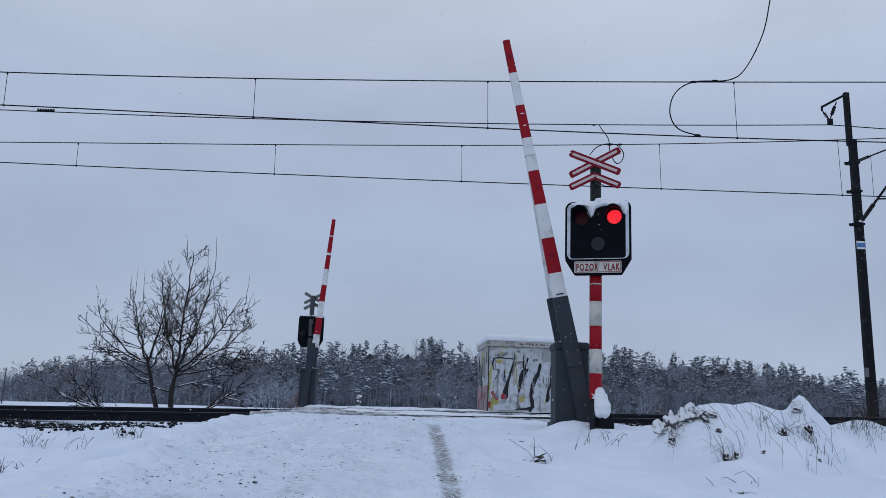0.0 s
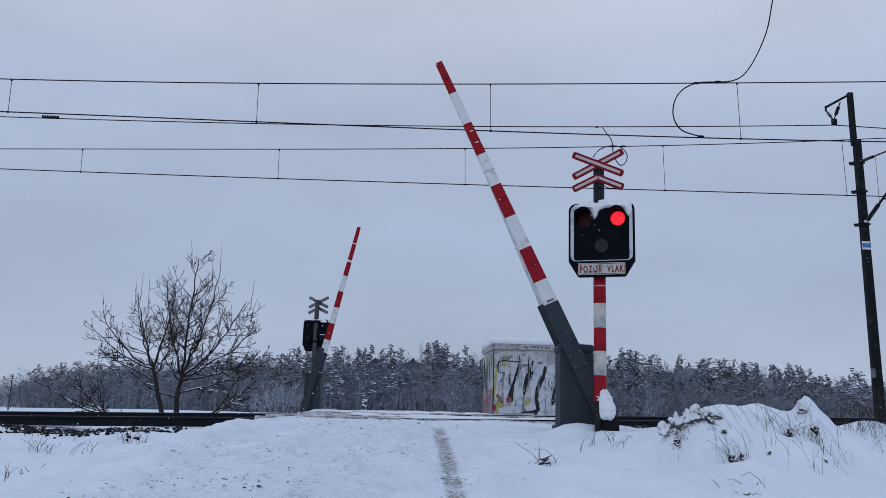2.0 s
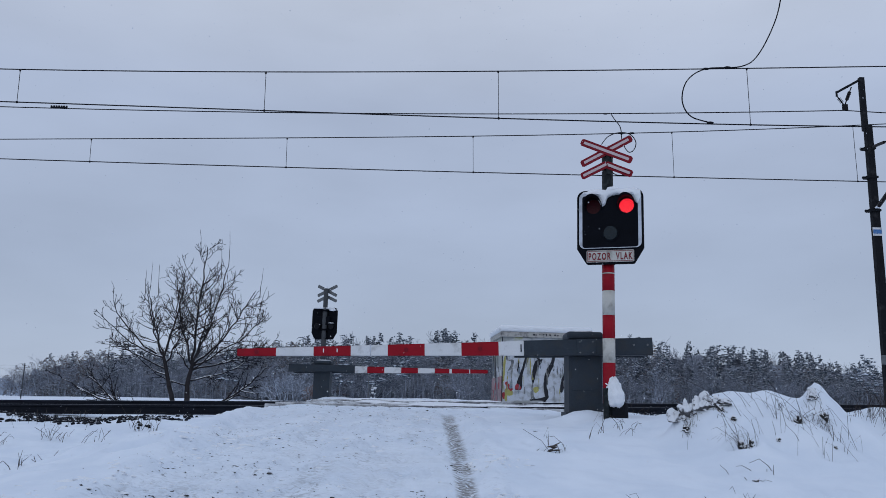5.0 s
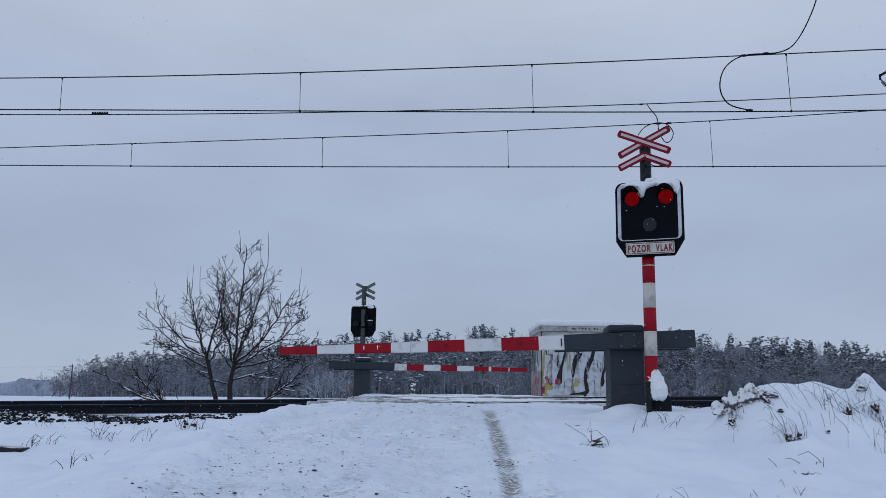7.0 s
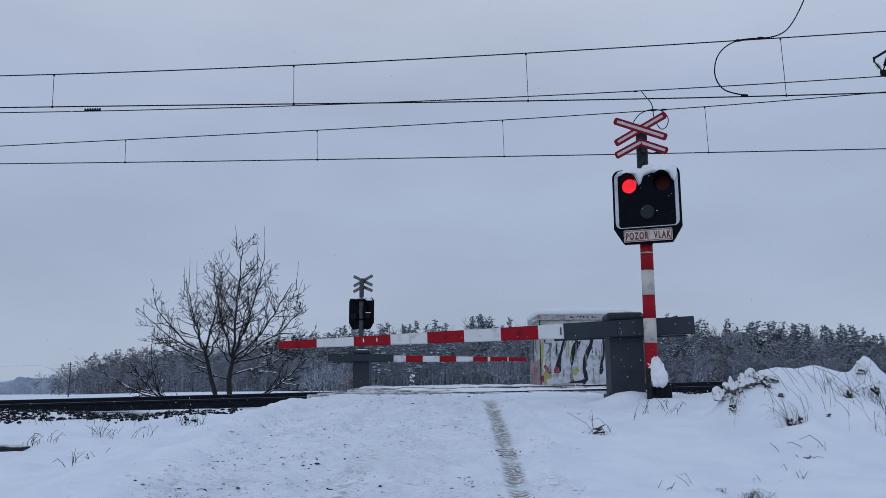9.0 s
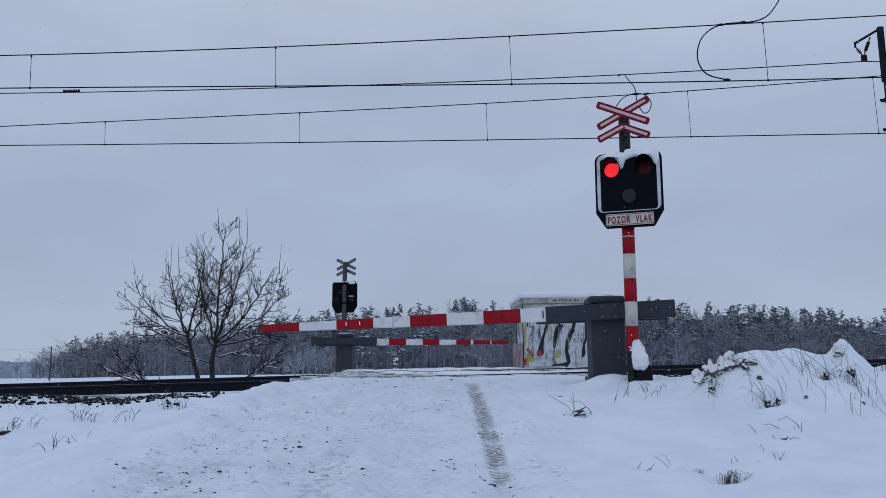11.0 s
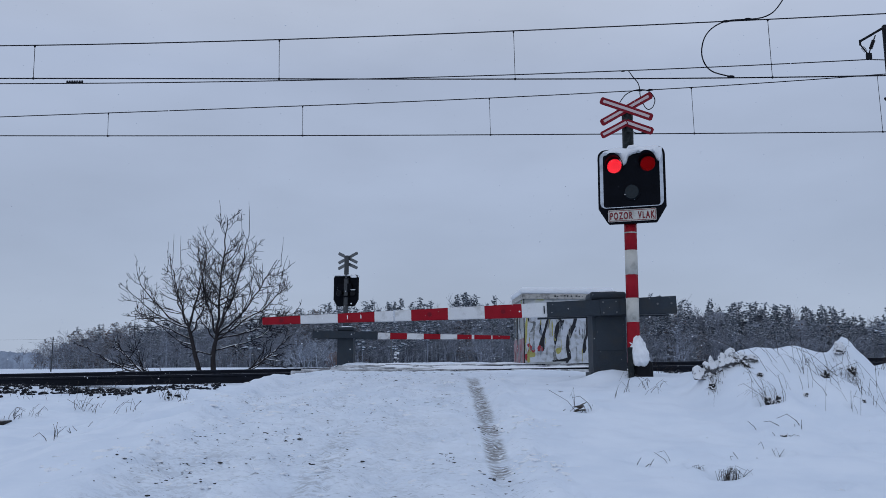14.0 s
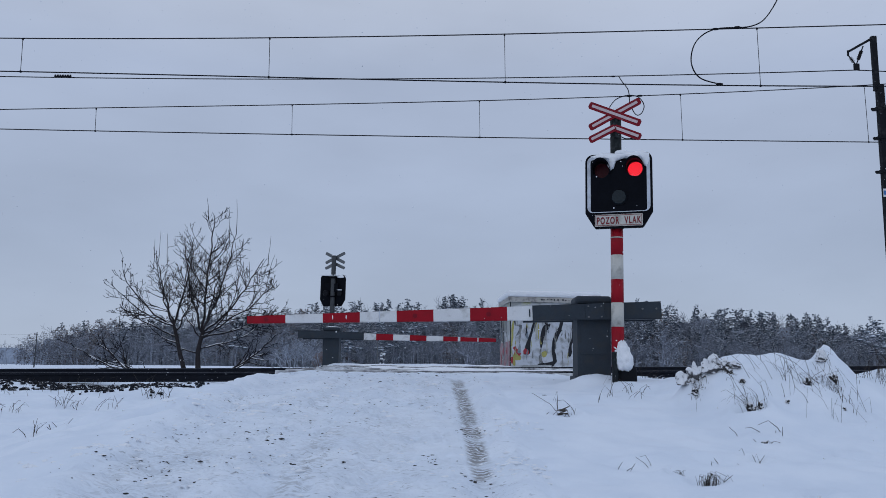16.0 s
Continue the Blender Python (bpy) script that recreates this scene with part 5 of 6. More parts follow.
def build_tree():
    t = thing("bare_tree", "bare many-stemmed tree with dark branches and snow on its low limbs", "tree", pose(-10.5, 32, 0))
    rnd = np.random.RandomState(8)
    z0 = float(height(-10.5, 32)) - 0.15
    groups = []
    # stems: foot, fork, radius; limbs: share of the stem, end x, end z, sag, radius
    STEMS = (
        ((-0.40, 0.0), (-1.00, 2.10), 0.085, ((1.0, -3.40, 4.35, 0.08, 0.055), (0.75, -3.2, 2.75, 0.05, 0.045), (1.0, -2.35, 4.75, 0.10, 0.05), (1.0, -1.55, 4.75, 0.06, 0.05), (1.0, -0.55, 5.65, 0.04, 0.06), (0.85, -0.1, 4.3, 0.05, 0.04), (0.7, -2.3, 2.2, 0.05, 0.035), (1.0, -2.9, 3.5, 0.08, 0.045))),
        ((0.08, 0.1), (0.14, 1.80), 0.098, ((1.0, -0.3, 5.35, 0.02, 0.06), (1.0, 0.55, 6.25, 0.02, 0.07), (1.0, 1.62, 5.6, 0.07, 0.06), (0.95, 2.45, 4.85, 0.09, 0.06), (0.95, 2.80, 3.95, 0.07, 0.055), (0.85, 3.0, 2.75, 0.05, 0.05), (0.65, 2.8, 2.0, 0.04, 0.04), (0.55, -1.35, 1.45, 0.04, 0.04), (1.0, 1.0, 4.5, 0.03, 0.05), (0.9, 1.9, 3.3, 0.05, 0.04), (0.9, -1.0, 3.3, 0.05, 0.04))),
    )
    for (fx, fy), (kx, kz), r, limbs in STEMS:
        out = []
        groups.append(out)
        foot_, fork = np.array([fx, fy, z0]), np.array([kx, fy, z0 + kz])
        n = 9
        P = [foot_ + (fork - foot_) * (k / n) + np.array([0.025 * math.sin(k * 0.9) - 0.05 * math.sin(math.pi * k / n) * np.sign(kx), rnd.normal(0, 0.015), 0]) for k in range(n + 1)]
        for k in range(n):
            out.append((*P[k], *P[k + 1], r * (1.22 - 0.05 * k), r * (1.17 - 0.05 * k)))
        for share, ex, ez, sag, lr in limbs:
            a = P[int(round(share * n))]
            bough(rnd, a, (ex, rnd.uniform(-1.6, 1.6), z0 + 0.1 + ez * 1.01), sag, lr * 0.8, out, 3, 1.1)
    # low limbs that rise from the ground beside the stems: foot x, end x, end z, radius
    for fx, ex, ez, r in ((0.75, 3.2, 1.65, 0.07), (1.1, 2.5, 1.1, 0.04), (-2.1, -4.3, 1.75, 0.06), (-2.0, -5.0, 1.15, 0.055), (-2.2, -3.6, 1.5, 0.045), (-1.4, -2.7, 0.45, 0.045), (-2.4, -3.2, 1.9, 0.035)):
        out = []
        groups.append(out)
        bough(rnd, (fx, rnd.uniform(-0.4, 0.4), z0), (ex, rnd.uniform(-0.8, 0.8), z0 + 0.1 + ez), 0.06, r * 0.9, out, 3, 0.75)
    # long thin shoots that stand above the crown
    shoots = []
    for x, za, zb in ((0.56, 5.9, 6.75), (1.66, 5.5, 6.7), (1.25, 5.2, 6.2), (-2.0, 4.5, 5.65), (-2.33, 4.3, 5.45), (-1.52, 4.6, 5.4), (2.5, 4.6, 5.5), (2.65, 4.0, 4.9), (-3.2, 1.9, 2.75)):
        E = np.array([q[3:6] for g in groups for q in g])
        near_ = E[np.argmin((E[:, 0] - x) ** 2 + (E[:, 2] - za) ** 2 + 0.02 * E[:, 1] ** 2)]
        p = near_.copy()
        zb = zb + 0.2
        d = np.array([(x - p[0]) / max(zb - p[2], 0.3), 0, 1.0])
        za = p[2]
        for k in range(3):
            q = p + d * (zb - za) / 3
            shoots.append((*p, *q, 0.014 - 0.003 * k, 0.011 - 0.003 * k))
            p = q
            d = d + rnd.normal(0, 0.07, 3)
    groups.append(shoots)
    for g in groups:
        S = np.array(g)
        S = S[S[:, 6] > 0.02]
        if len(S):
            V, F = sweep(S, 7)
            mesh_np("trunk", V, F, M_BARK, "", "", "", t)
    S = np.array([q for g in groups for q in g])
    V, F = sweep(S[S[:, 6] <= 0.02], 4)
    mesh_np("crown", V, F, M_TWIG, "", "", "", t)
    # snow lying along the low limbs and in the forks
    d = S[:, 3:6] - S[:, 0:3]
    flat = np.abs(d[:, 2]) / (np.linalg.norm(d, axis=1) + 1e-9)
    keep = (S[:, 6] > 0.016) & (flat < 0.75) & (S[:, 5] < 2.2) & (rnd.rand(len(S)) < 0.34)
    W = S[keep].copy()
    W[:, [2, 5]] += W[:, [6]] * 0.8
    W[:, 6:8] = W[:, 6:8] * 0.55 + 0.006
    V, F = sweep(W, 6)
    mesh_np("limb_snow", V, F, M_SNOWCAP, "snow lying along the low limbs", "", "stuff", t)


build_tree()


def ico():
    b = bmesh.new()
    bmesh.ops.create_icosphere(b, subdivisions=1, radius=1)
    v = np.array([q.co[:] for q in b.verts])
    f = np.array([[q.index for q in p.verts] for p in b.faces])
    b.free()
    return v, f


ICO_V, ICO_F = ico()
OCT_V = np.array([(1, 0, 0), (-1, 0, 0), (0, 1, 0), (0, -1, 0), (0, 0, 1), (0, 0, -1)], float)
OCT_F = np.array([(0, 2, 4), (2, 1, 4), (1, 3, 4), (3, 0, 4), (2, 0, 5), (1, 2, 5), (3, 1, 5), (0, 3, 5)])


def pine_variant(seed, oak=False, heavy=1.0):
    """Unit-height tree: boughs with flat clumps of needles or leaves round a trunk. Returns sticks, clumps and the snow on them."""
    r = np.random.RandomState(seed)
    sticks = [(0, 0, -0.02, 0, 0, 0.55, 0.010, 0.007), (0, 0, 0.55, r.normal(0, 0.01), r.normal(0, 0.01), 0.98, 0.007, 0.002)]
    V, W = [], []
    start = r.uniform(0.10, 0.2) if oak else r.uniform(0.30, 0.55)
    pointed = r.rand() < 0.35
    boughs = 62 if oak else int(46 / heavy)
    for k in range(boughs):
        t = (k + r.uniform(0, 1)) / boughs
        z = start + (0.985 - start) * t
        if oak:
            wide = 0.27 * math.sin(math.pi * (0.12 + 0.86 * t)) ** 0.6 * r.uniform(0.55, 1.1)
        elif pointed:
            wide = 0.15 * (1.02 - t) ** 0.75 * r.uniform(0.6, 1.15) + 0.008
        else:
            wide = 0.155 * math.sin(math.pi * (0.18 + 0.76 * t)) ** 0.8 * r.uniform(0.5, 1.2)
        a = r.uniform(0, 2 * math.pi)
        droop = r.uniform(-0.1, 0.35)
        sticks.append((0, 0, z, wide * 0.8 * math.cos(a), wide * 0.8 * math.sin(a), z - wide * droop * 0.8, 0.0026, 0.0012))
        for j in range(4):
            f = r.uniform(0.3, 1.05)
            c = np.array([wide * f * math.cos(a), wide * f * math.sin(a), z - wide * f * droop]) + r.normal(0, 0.008, 3)
            s = r.uniform(0.007, 0.017) * (1.1 - 0.4 * t) * heavy
            jit = 1 + r.normal(0, 0.40, (len(OCT_V), 1))
            V.append(OCT_V * jit * s * np.array([1.5, 1.5, 0.75]) + c)
            if r.rand() < (0.22 if oak else 0.55 * heavy):
                jit = 1 + r.normal(0, 0.35, (len(OCT_V), 1))
                W.append(OCT_V * jit * s * np.array([1.3, 1.3, 0.62]) * r.uniform(0.6, 1.1) * heavy ** 0.6 + c + np.array([0, 0, s * 0.45]))
    return np.array(sticks), np.concatenate(V), np.concatenate(W)


def bare_variant(seed):
    r = np.random.RandomState(seed)
    out = [(0, 0, -0.02, 0, 0, 0.25, 0.010, 0.009)]
    grow(r, (0, 0, 0.25), (r.normal(0, 0.08), r.normal(0, 0.08), 1), 0.62, 0.009, 3, out, 0.16, 0.55, 6, 0.95, 0.0011, 0.10)
    S = np.array(out)
    S[:, [2, 5]] *= 1.0 / max(S[:, 5].max(), 0.6)
    return S


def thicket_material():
    """Close-set trunks and brush with snow caught in it, in blue-grey lightened to imitate haze."""
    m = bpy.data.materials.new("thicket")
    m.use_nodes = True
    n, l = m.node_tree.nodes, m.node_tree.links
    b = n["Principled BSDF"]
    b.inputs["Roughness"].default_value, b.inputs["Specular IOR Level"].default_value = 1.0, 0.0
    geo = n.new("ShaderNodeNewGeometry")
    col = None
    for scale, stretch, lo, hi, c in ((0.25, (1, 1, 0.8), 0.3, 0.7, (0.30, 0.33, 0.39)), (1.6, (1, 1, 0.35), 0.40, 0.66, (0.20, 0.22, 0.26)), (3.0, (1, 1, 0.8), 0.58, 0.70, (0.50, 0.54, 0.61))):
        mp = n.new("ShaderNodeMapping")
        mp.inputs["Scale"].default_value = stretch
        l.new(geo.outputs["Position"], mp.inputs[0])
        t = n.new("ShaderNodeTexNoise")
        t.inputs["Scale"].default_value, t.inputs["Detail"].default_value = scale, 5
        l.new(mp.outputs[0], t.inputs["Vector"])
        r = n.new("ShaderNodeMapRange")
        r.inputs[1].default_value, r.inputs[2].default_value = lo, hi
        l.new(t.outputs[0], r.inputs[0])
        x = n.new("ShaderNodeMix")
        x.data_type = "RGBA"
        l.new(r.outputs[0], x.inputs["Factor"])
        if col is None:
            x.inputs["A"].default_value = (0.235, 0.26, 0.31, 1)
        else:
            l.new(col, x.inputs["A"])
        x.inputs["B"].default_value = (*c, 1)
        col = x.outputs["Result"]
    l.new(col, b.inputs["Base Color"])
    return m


M_THICKET = thicket_material()


def build_forest():
    rnd = np.random.RandomState(11)
    pines = [pine_variant(100 + k) for k in range(10)]
    oaks = [pine_variant(500 + k, True) for k in range(5)]
    bares = [bare_variant(300 + k) for k in range(9)]
    bares = [b[np.argsort(-b[:, 6], kind="stable")][:420] for b in bares]
    top = lambda x: np.interp(x, [-125, -109, -100, -85, -60, -45, -25, -6, 4, 46, 62, 77, 90, 103, 125, 160], [9, 10.3, 11.8, 13.0, 14.9, 16.0, 17.8, 19.2, 17.6, 18.4, 17.6, 16.8, 15.6, 14.0, 12.5, 12])
    PV, WV, OV, SV, BV, CV = [], [], [], [], [], []

    def put(arr, sc, x, y, z, a):
        c, s = math.cos(a), math.sin(a)
        M = np.array([[c, -s, 0], [s, c, 0], [0, 0, 1]]).T
        return (arr @ M) * sc + np.array([x, y, z])

    def put_sticks(S, sc, scz, x, y, z, a):
        q = S.copy()
        k = np.array([sc, sc, scz])
        q[:, 0:3] = put(S[:, 0:3], k, x, y, z, a)
        q[:, 3:6] = put(S[:, 3:6], k, x, y, z, a)
        q[:, 6:8] = S[:, 6:8] * sc
        return q

    # rows of trees: distance, spacing, height, share of pines
    rows = ((196, 2.6, 0.60, 0.14), (200, 2.0, 0.82, 0.40), (205, 1.8, 0.97, 0.62), (210, 1.7, 1.02, 0.70), (216, 1.7, 1.03, 0.66))
    for y0, step, rel, share in rows:
        x = -109.0
        while x < 140:
            x += step * rnd.uniform(0.6, 1.4)
            y = y0 + rnd.uniform(-3, 3)
            zb = float(height(x, y)) - 0.1
            h = (float(top(x)) * y / 200 - zb) * rel * rnd.uniform(0.88, 1.06)
            leafy = -112 < x < -88
            glade = -20 < x < -3 or 54 < x < 62
            p_pine = share * (0.35 if leafy or glade or -60 < x < -40 else 1.0)
            a = rnd.uniform(0, 6.28)
            if (leafy and rnd.rand() < 0.75) or (-66 < x < -38 and rnd.rand() < 0.25) or rnd.rand() < 0.05:
                S, V, W = oaks[rnd.randint(5)]
                h *= 0.95
                OV.append(put(V, np.array([h, h, h]), x, y, zb, a))
                WV.append(put(W, np.array([h, h, h]), x, y, zb, a))
                SV.append(put_sticks(S, h, h, x, y, zb, a))
            elif rnd.rand() < p_pine:
                S, V, W = pines[rnd.randint(10)]
                w = h * rnd.uniform(0.85, 1.2)
                PV.append(put(V, np.array([w, w, h]), x, y, zb, a))
                WV.append(put(W, np.array([w, w, h]), x, y, zb, a))
                SV.append(put_sticks(S, w, h, x, y, zb, a))
            else:
                h *= rnd.uniform(0.84, 0.98)
                BV.append(put_sticks(bares[rnd.randint(9)], h, h, x, y, zb, a))
    # thin saplings and undergrowth along the edge
    for k in range(420):
        x, y = rnd.uniform(-110, 120), rnd.uniform(189, 205)
        zb = float(height(x, y)) - 0.1
        h = rnd.uniform(3.0, 10.0)
        BV.append(put_sticks(bares[rnd.randint(9)][:200], h * 1.5, h, x, y, zb, rnd.uniform(0, 6.28)))
    # thin straight stems, and leaning boughs lined with snow
    for k in range(900):
        x, y = rnd.uniform(-106, 125), rnd.uniform(190, 204)
        zb = float(height(x, y)) - 0.1
        h, dx = rnd.uniform(3, 9), rnd.normal(0, 0.7)
        CV.append((x, y, zb, x + dx * 0.4, y, zb + h * 0.5, 0.04, 0.03))
        CV.append((x + dx * 0.4, y, zb + h * 0.5, x + dx, y, zb + h, 0.03, 0.02))
    for k in range(2600):
        x, y = rnd.uniform(-108, 125), rnd.uniform(189, 203)
        zb = float(height(x, y))
        z = zb + 0.4 + (float(top(x)) - zb) * 0.62 * rnd.rand() ** 1.1
        L, a = rnd.uniform(0.8, 3.2), rnd.normal(0.55, 0.4)
        sg = rnd.choice((-1, 1))
        p = np.array([x, y, z])
        for j in range(3):
            q = p + np.array([sg * math.cos(a), rnd.normal(0, 0.2), math.sin(a)]) * L / 3
            CV.append((*p, *q, 0.055 - 0.012 * j, 0.043 - 0.012 * j))
            p, a = q, a - rnd.uniform(0.0, 0.45)
    # a backing sheet for the inside of the wood, behind the first trees, haze in its colour
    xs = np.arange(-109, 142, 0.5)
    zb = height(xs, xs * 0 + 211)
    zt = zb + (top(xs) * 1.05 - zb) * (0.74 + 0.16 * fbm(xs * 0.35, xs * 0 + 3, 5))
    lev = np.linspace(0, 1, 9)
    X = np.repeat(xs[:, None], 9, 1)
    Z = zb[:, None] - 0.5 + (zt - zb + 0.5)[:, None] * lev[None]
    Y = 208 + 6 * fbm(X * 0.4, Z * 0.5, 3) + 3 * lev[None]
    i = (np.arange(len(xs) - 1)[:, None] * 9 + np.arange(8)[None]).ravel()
    mesh_np("hazed_thicket_sheet", np.stack([X, Y, Z], -1).reshape(-1, 3), np.stack([i, i + 9, i + 10, i + 1], -1), M_THICKET, "grey thicket sheet of trunks and brushwood, haze-paled, inside the far wood", "forest", "stuff")
    for name, parts_, mat, label in (("pine_wood", PV, M_NEEDLE, "dark snow-dusted pine wood beyond the field, haze painted in"), ("oak_wood", OV, M_OAKLEAF, "grey-brown leafy oaks at the edge of the far wood"), ("wood_snow", WV, M_FARSNOW, "snow lying on the boughs of the far wood, greyed for haze")):
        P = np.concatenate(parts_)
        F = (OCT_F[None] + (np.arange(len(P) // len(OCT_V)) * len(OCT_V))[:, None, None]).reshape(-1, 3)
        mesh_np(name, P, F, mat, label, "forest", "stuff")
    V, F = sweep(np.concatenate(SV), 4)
    mesh_np("pine_trunks", V, F, M_FARBARK, "grey-brown pine trunks of the far wood, paled for haze", "forest", "stuff")
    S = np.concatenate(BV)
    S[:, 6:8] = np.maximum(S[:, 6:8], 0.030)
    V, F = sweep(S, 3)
    mesh_np("bare_wood", V, F, M_FARBARK, "bare frosted trees and undergrowth, far wood, colour paled for haze", "forest", "stuff")
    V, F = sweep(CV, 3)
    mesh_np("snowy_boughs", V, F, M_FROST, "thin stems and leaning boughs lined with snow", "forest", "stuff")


build_forest()


def build_distance():
    """Low wooded hills behind the fields."""
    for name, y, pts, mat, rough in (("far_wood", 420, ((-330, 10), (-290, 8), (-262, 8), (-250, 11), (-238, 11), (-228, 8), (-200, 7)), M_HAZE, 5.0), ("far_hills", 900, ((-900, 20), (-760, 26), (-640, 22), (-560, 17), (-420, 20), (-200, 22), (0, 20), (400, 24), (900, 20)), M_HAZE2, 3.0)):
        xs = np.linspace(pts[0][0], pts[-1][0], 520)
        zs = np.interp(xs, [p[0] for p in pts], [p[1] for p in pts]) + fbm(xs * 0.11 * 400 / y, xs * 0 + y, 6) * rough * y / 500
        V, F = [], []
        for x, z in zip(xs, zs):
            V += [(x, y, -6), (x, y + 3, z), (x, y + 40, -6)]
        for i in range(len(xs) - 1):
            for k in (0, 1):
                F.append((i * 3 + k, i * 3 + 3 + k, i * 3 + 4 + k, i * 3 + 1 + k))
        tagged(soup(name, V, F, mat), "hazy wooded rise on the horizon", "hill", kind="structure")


# the haze over the distance is painted into these two base colours
M_HAZE = material("hazed_distant_wood", (0.28, 0.325, 0.40), 1.0, var=0.3, scale=0.12, fine=0.6, bump=0, spec=0)
M_HAZE2 = material("hazed_distant_hill", (0.40, 0.46, 0.56), 1.0, var=0.08, scale=0.02, fine=0.2, bump=0, spec=0)
build_distance()

pole_ = thing("utility_pole", "thin wooden utility pole standing in the field", "pole", pose(-44.7, 84, float(height(-44.7, 84)) - 0.2))
part("shaft", cylinder((0, 0, 0), (0, 0, 3.9), 0.075, 0.05, 8), M_FARPOST, pole_)
wire("field_cable", [(-44.7 - 3 * k, 84, float(height(-44.7, 84)) + 3.45 - 0.05 * k) for k in range(14)], 0.006, "thin cable strung from the field pole")
part("crossarm", box(-0.12, 0.12, -0.04, 0.04, 3.6, 3.66), M_FARPOST, pole_)


def build_sapling():
    """A young tree bowed by clots of snow, with the stake that it is tied to."""
    x, y = -3.95, 40.0
    z = float(height(x, y))
    t = thing("snowy_sapling", "young thin tree bowed under clots of snow beside a stake", "sapling", pose(x, y, z))
    rnd = np.random.RandomState(5)
    out = []
    bough(rnd, (0.15, 0, -0.1), (0.30, 0, 1.3), 0.02, 0.02, out, 2, 0.6)
    V, F = sweep(out, 5)
    mesh_np("stem", V, F, M_TWIG, "", "", "", t)
    part("stake", cylinder((-0.08, 0, -0.2), (-0.08, 0, 2.0), 0.025, n=8), M_GALV, t, "grey metal stake")
    for k in range(16):
        zz = rnd.uniform(0.3, 1.0)
        lump("snow_clot", 0.2 + rnd.normal(0, 0.05 + 0.13 * (zz > 1.0)), rnd.normal(0, 0.1), zz, rnd.uniform(0.03, 0.09), 0.06, rnd.uniform(0.02, 0.07), M_SNOWCAP, t, seed=k * 3.3, rough=1.1, sub=2, floor=-0.8)


build_sapling()


def build_edge_trees():
    """Snow-laden pines and frosted bushes that stand before the wood, mostly in its haze-paled colours."""
    for x, y, h, seed in ((-17.5, 186, 12.0, 41), (-10.3, 186, 12.6, 42), (-25.5, 187, 12.5, 43), (31.0, 187, 11.0, 44), (-52.0, 187, 11.5, 45), (95.0, 185, 13.5, 46)):
        z = float(height(x, y)) - 0.1
        t = thing("snowy_pine", "dark pine with snow heaped on its boughs before the wood", "tree", pose(x, y, z), "snow-laden pines at the wood's edge")
        S, V, W = pine_variant(seed, False, 1.3)
        S[:, 0:8] *= h
        mesh_np("trunk", *sweep(S, 5), M_FARBARK, "", "", "", t)
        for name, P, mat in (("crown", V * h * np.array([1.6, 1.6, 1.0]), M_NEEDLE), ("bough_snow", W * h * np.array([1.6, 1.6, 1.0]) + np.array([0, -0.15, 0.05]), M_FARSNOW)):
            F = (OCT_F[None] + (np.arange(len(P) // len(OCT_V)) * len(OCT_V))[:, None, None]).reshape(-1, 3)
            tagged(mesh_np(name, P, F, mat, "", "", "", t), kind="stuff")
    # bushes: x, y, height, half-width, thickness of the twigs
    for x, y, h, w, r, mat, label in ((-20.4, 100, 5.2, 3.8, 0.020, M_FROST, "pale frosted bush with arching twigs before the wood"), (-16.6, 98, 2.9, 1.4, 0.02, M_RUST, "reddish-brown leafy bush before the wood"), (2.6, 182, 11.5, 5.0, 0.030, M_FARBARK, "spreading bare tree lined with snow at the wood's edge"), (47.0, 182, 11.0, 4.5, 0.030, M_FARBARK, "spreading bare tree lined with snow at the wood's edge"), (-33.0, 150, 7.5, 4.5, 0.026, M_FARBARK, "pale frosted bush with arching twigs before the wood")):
        rnd = np.random.RandomState(int(abs(x) * 10))
        t = thing("frosted_bush", label, "bush", pose(x, y, float(height(x, y)) - 0.2), "bushes before the wood")
        out = []
        limbs = 8 if h > 7 else 13
        for k in range(limbs):
            ex = w * (2 * (k + rnd.uniform(0, 1)) / limbs - 1)
            ez = h * math.sqrt(max(0.06, 1 - (ex / w) ** 2 * 0.9)) * rnd.uniform(0.6, 1.0)
            bough(rnd, (rnd.normal(0, 0.08) * w + (ex * 0.55 if h < 7 else 0), rnd.normal(0, 0.3), h * rnd.uniform(0, 0.25)), (ex, rnd.uniform(-1, 1) * w * 0.6, ez), -0.12, h * 0.012, out, 3 if h > 7 else 2, 0.35 if h > 7 else 1.3)
        S = np.array(out)
        S[:, 6:8] = np.maximum(S[:, 6:8], r)
        mesh_np("branchwork", *sweep(S, 4), mat, "", "", "", t)


M_RUST = material("rusty_brown_twigs", (0.20, 0.15, 0.14), 0.95, var=0.3, scale=0.8, fine=6, random_var=0.4, bump=0, snow=0.3, snow_edge=1.0, spec=0.05)
build_edge_trees()


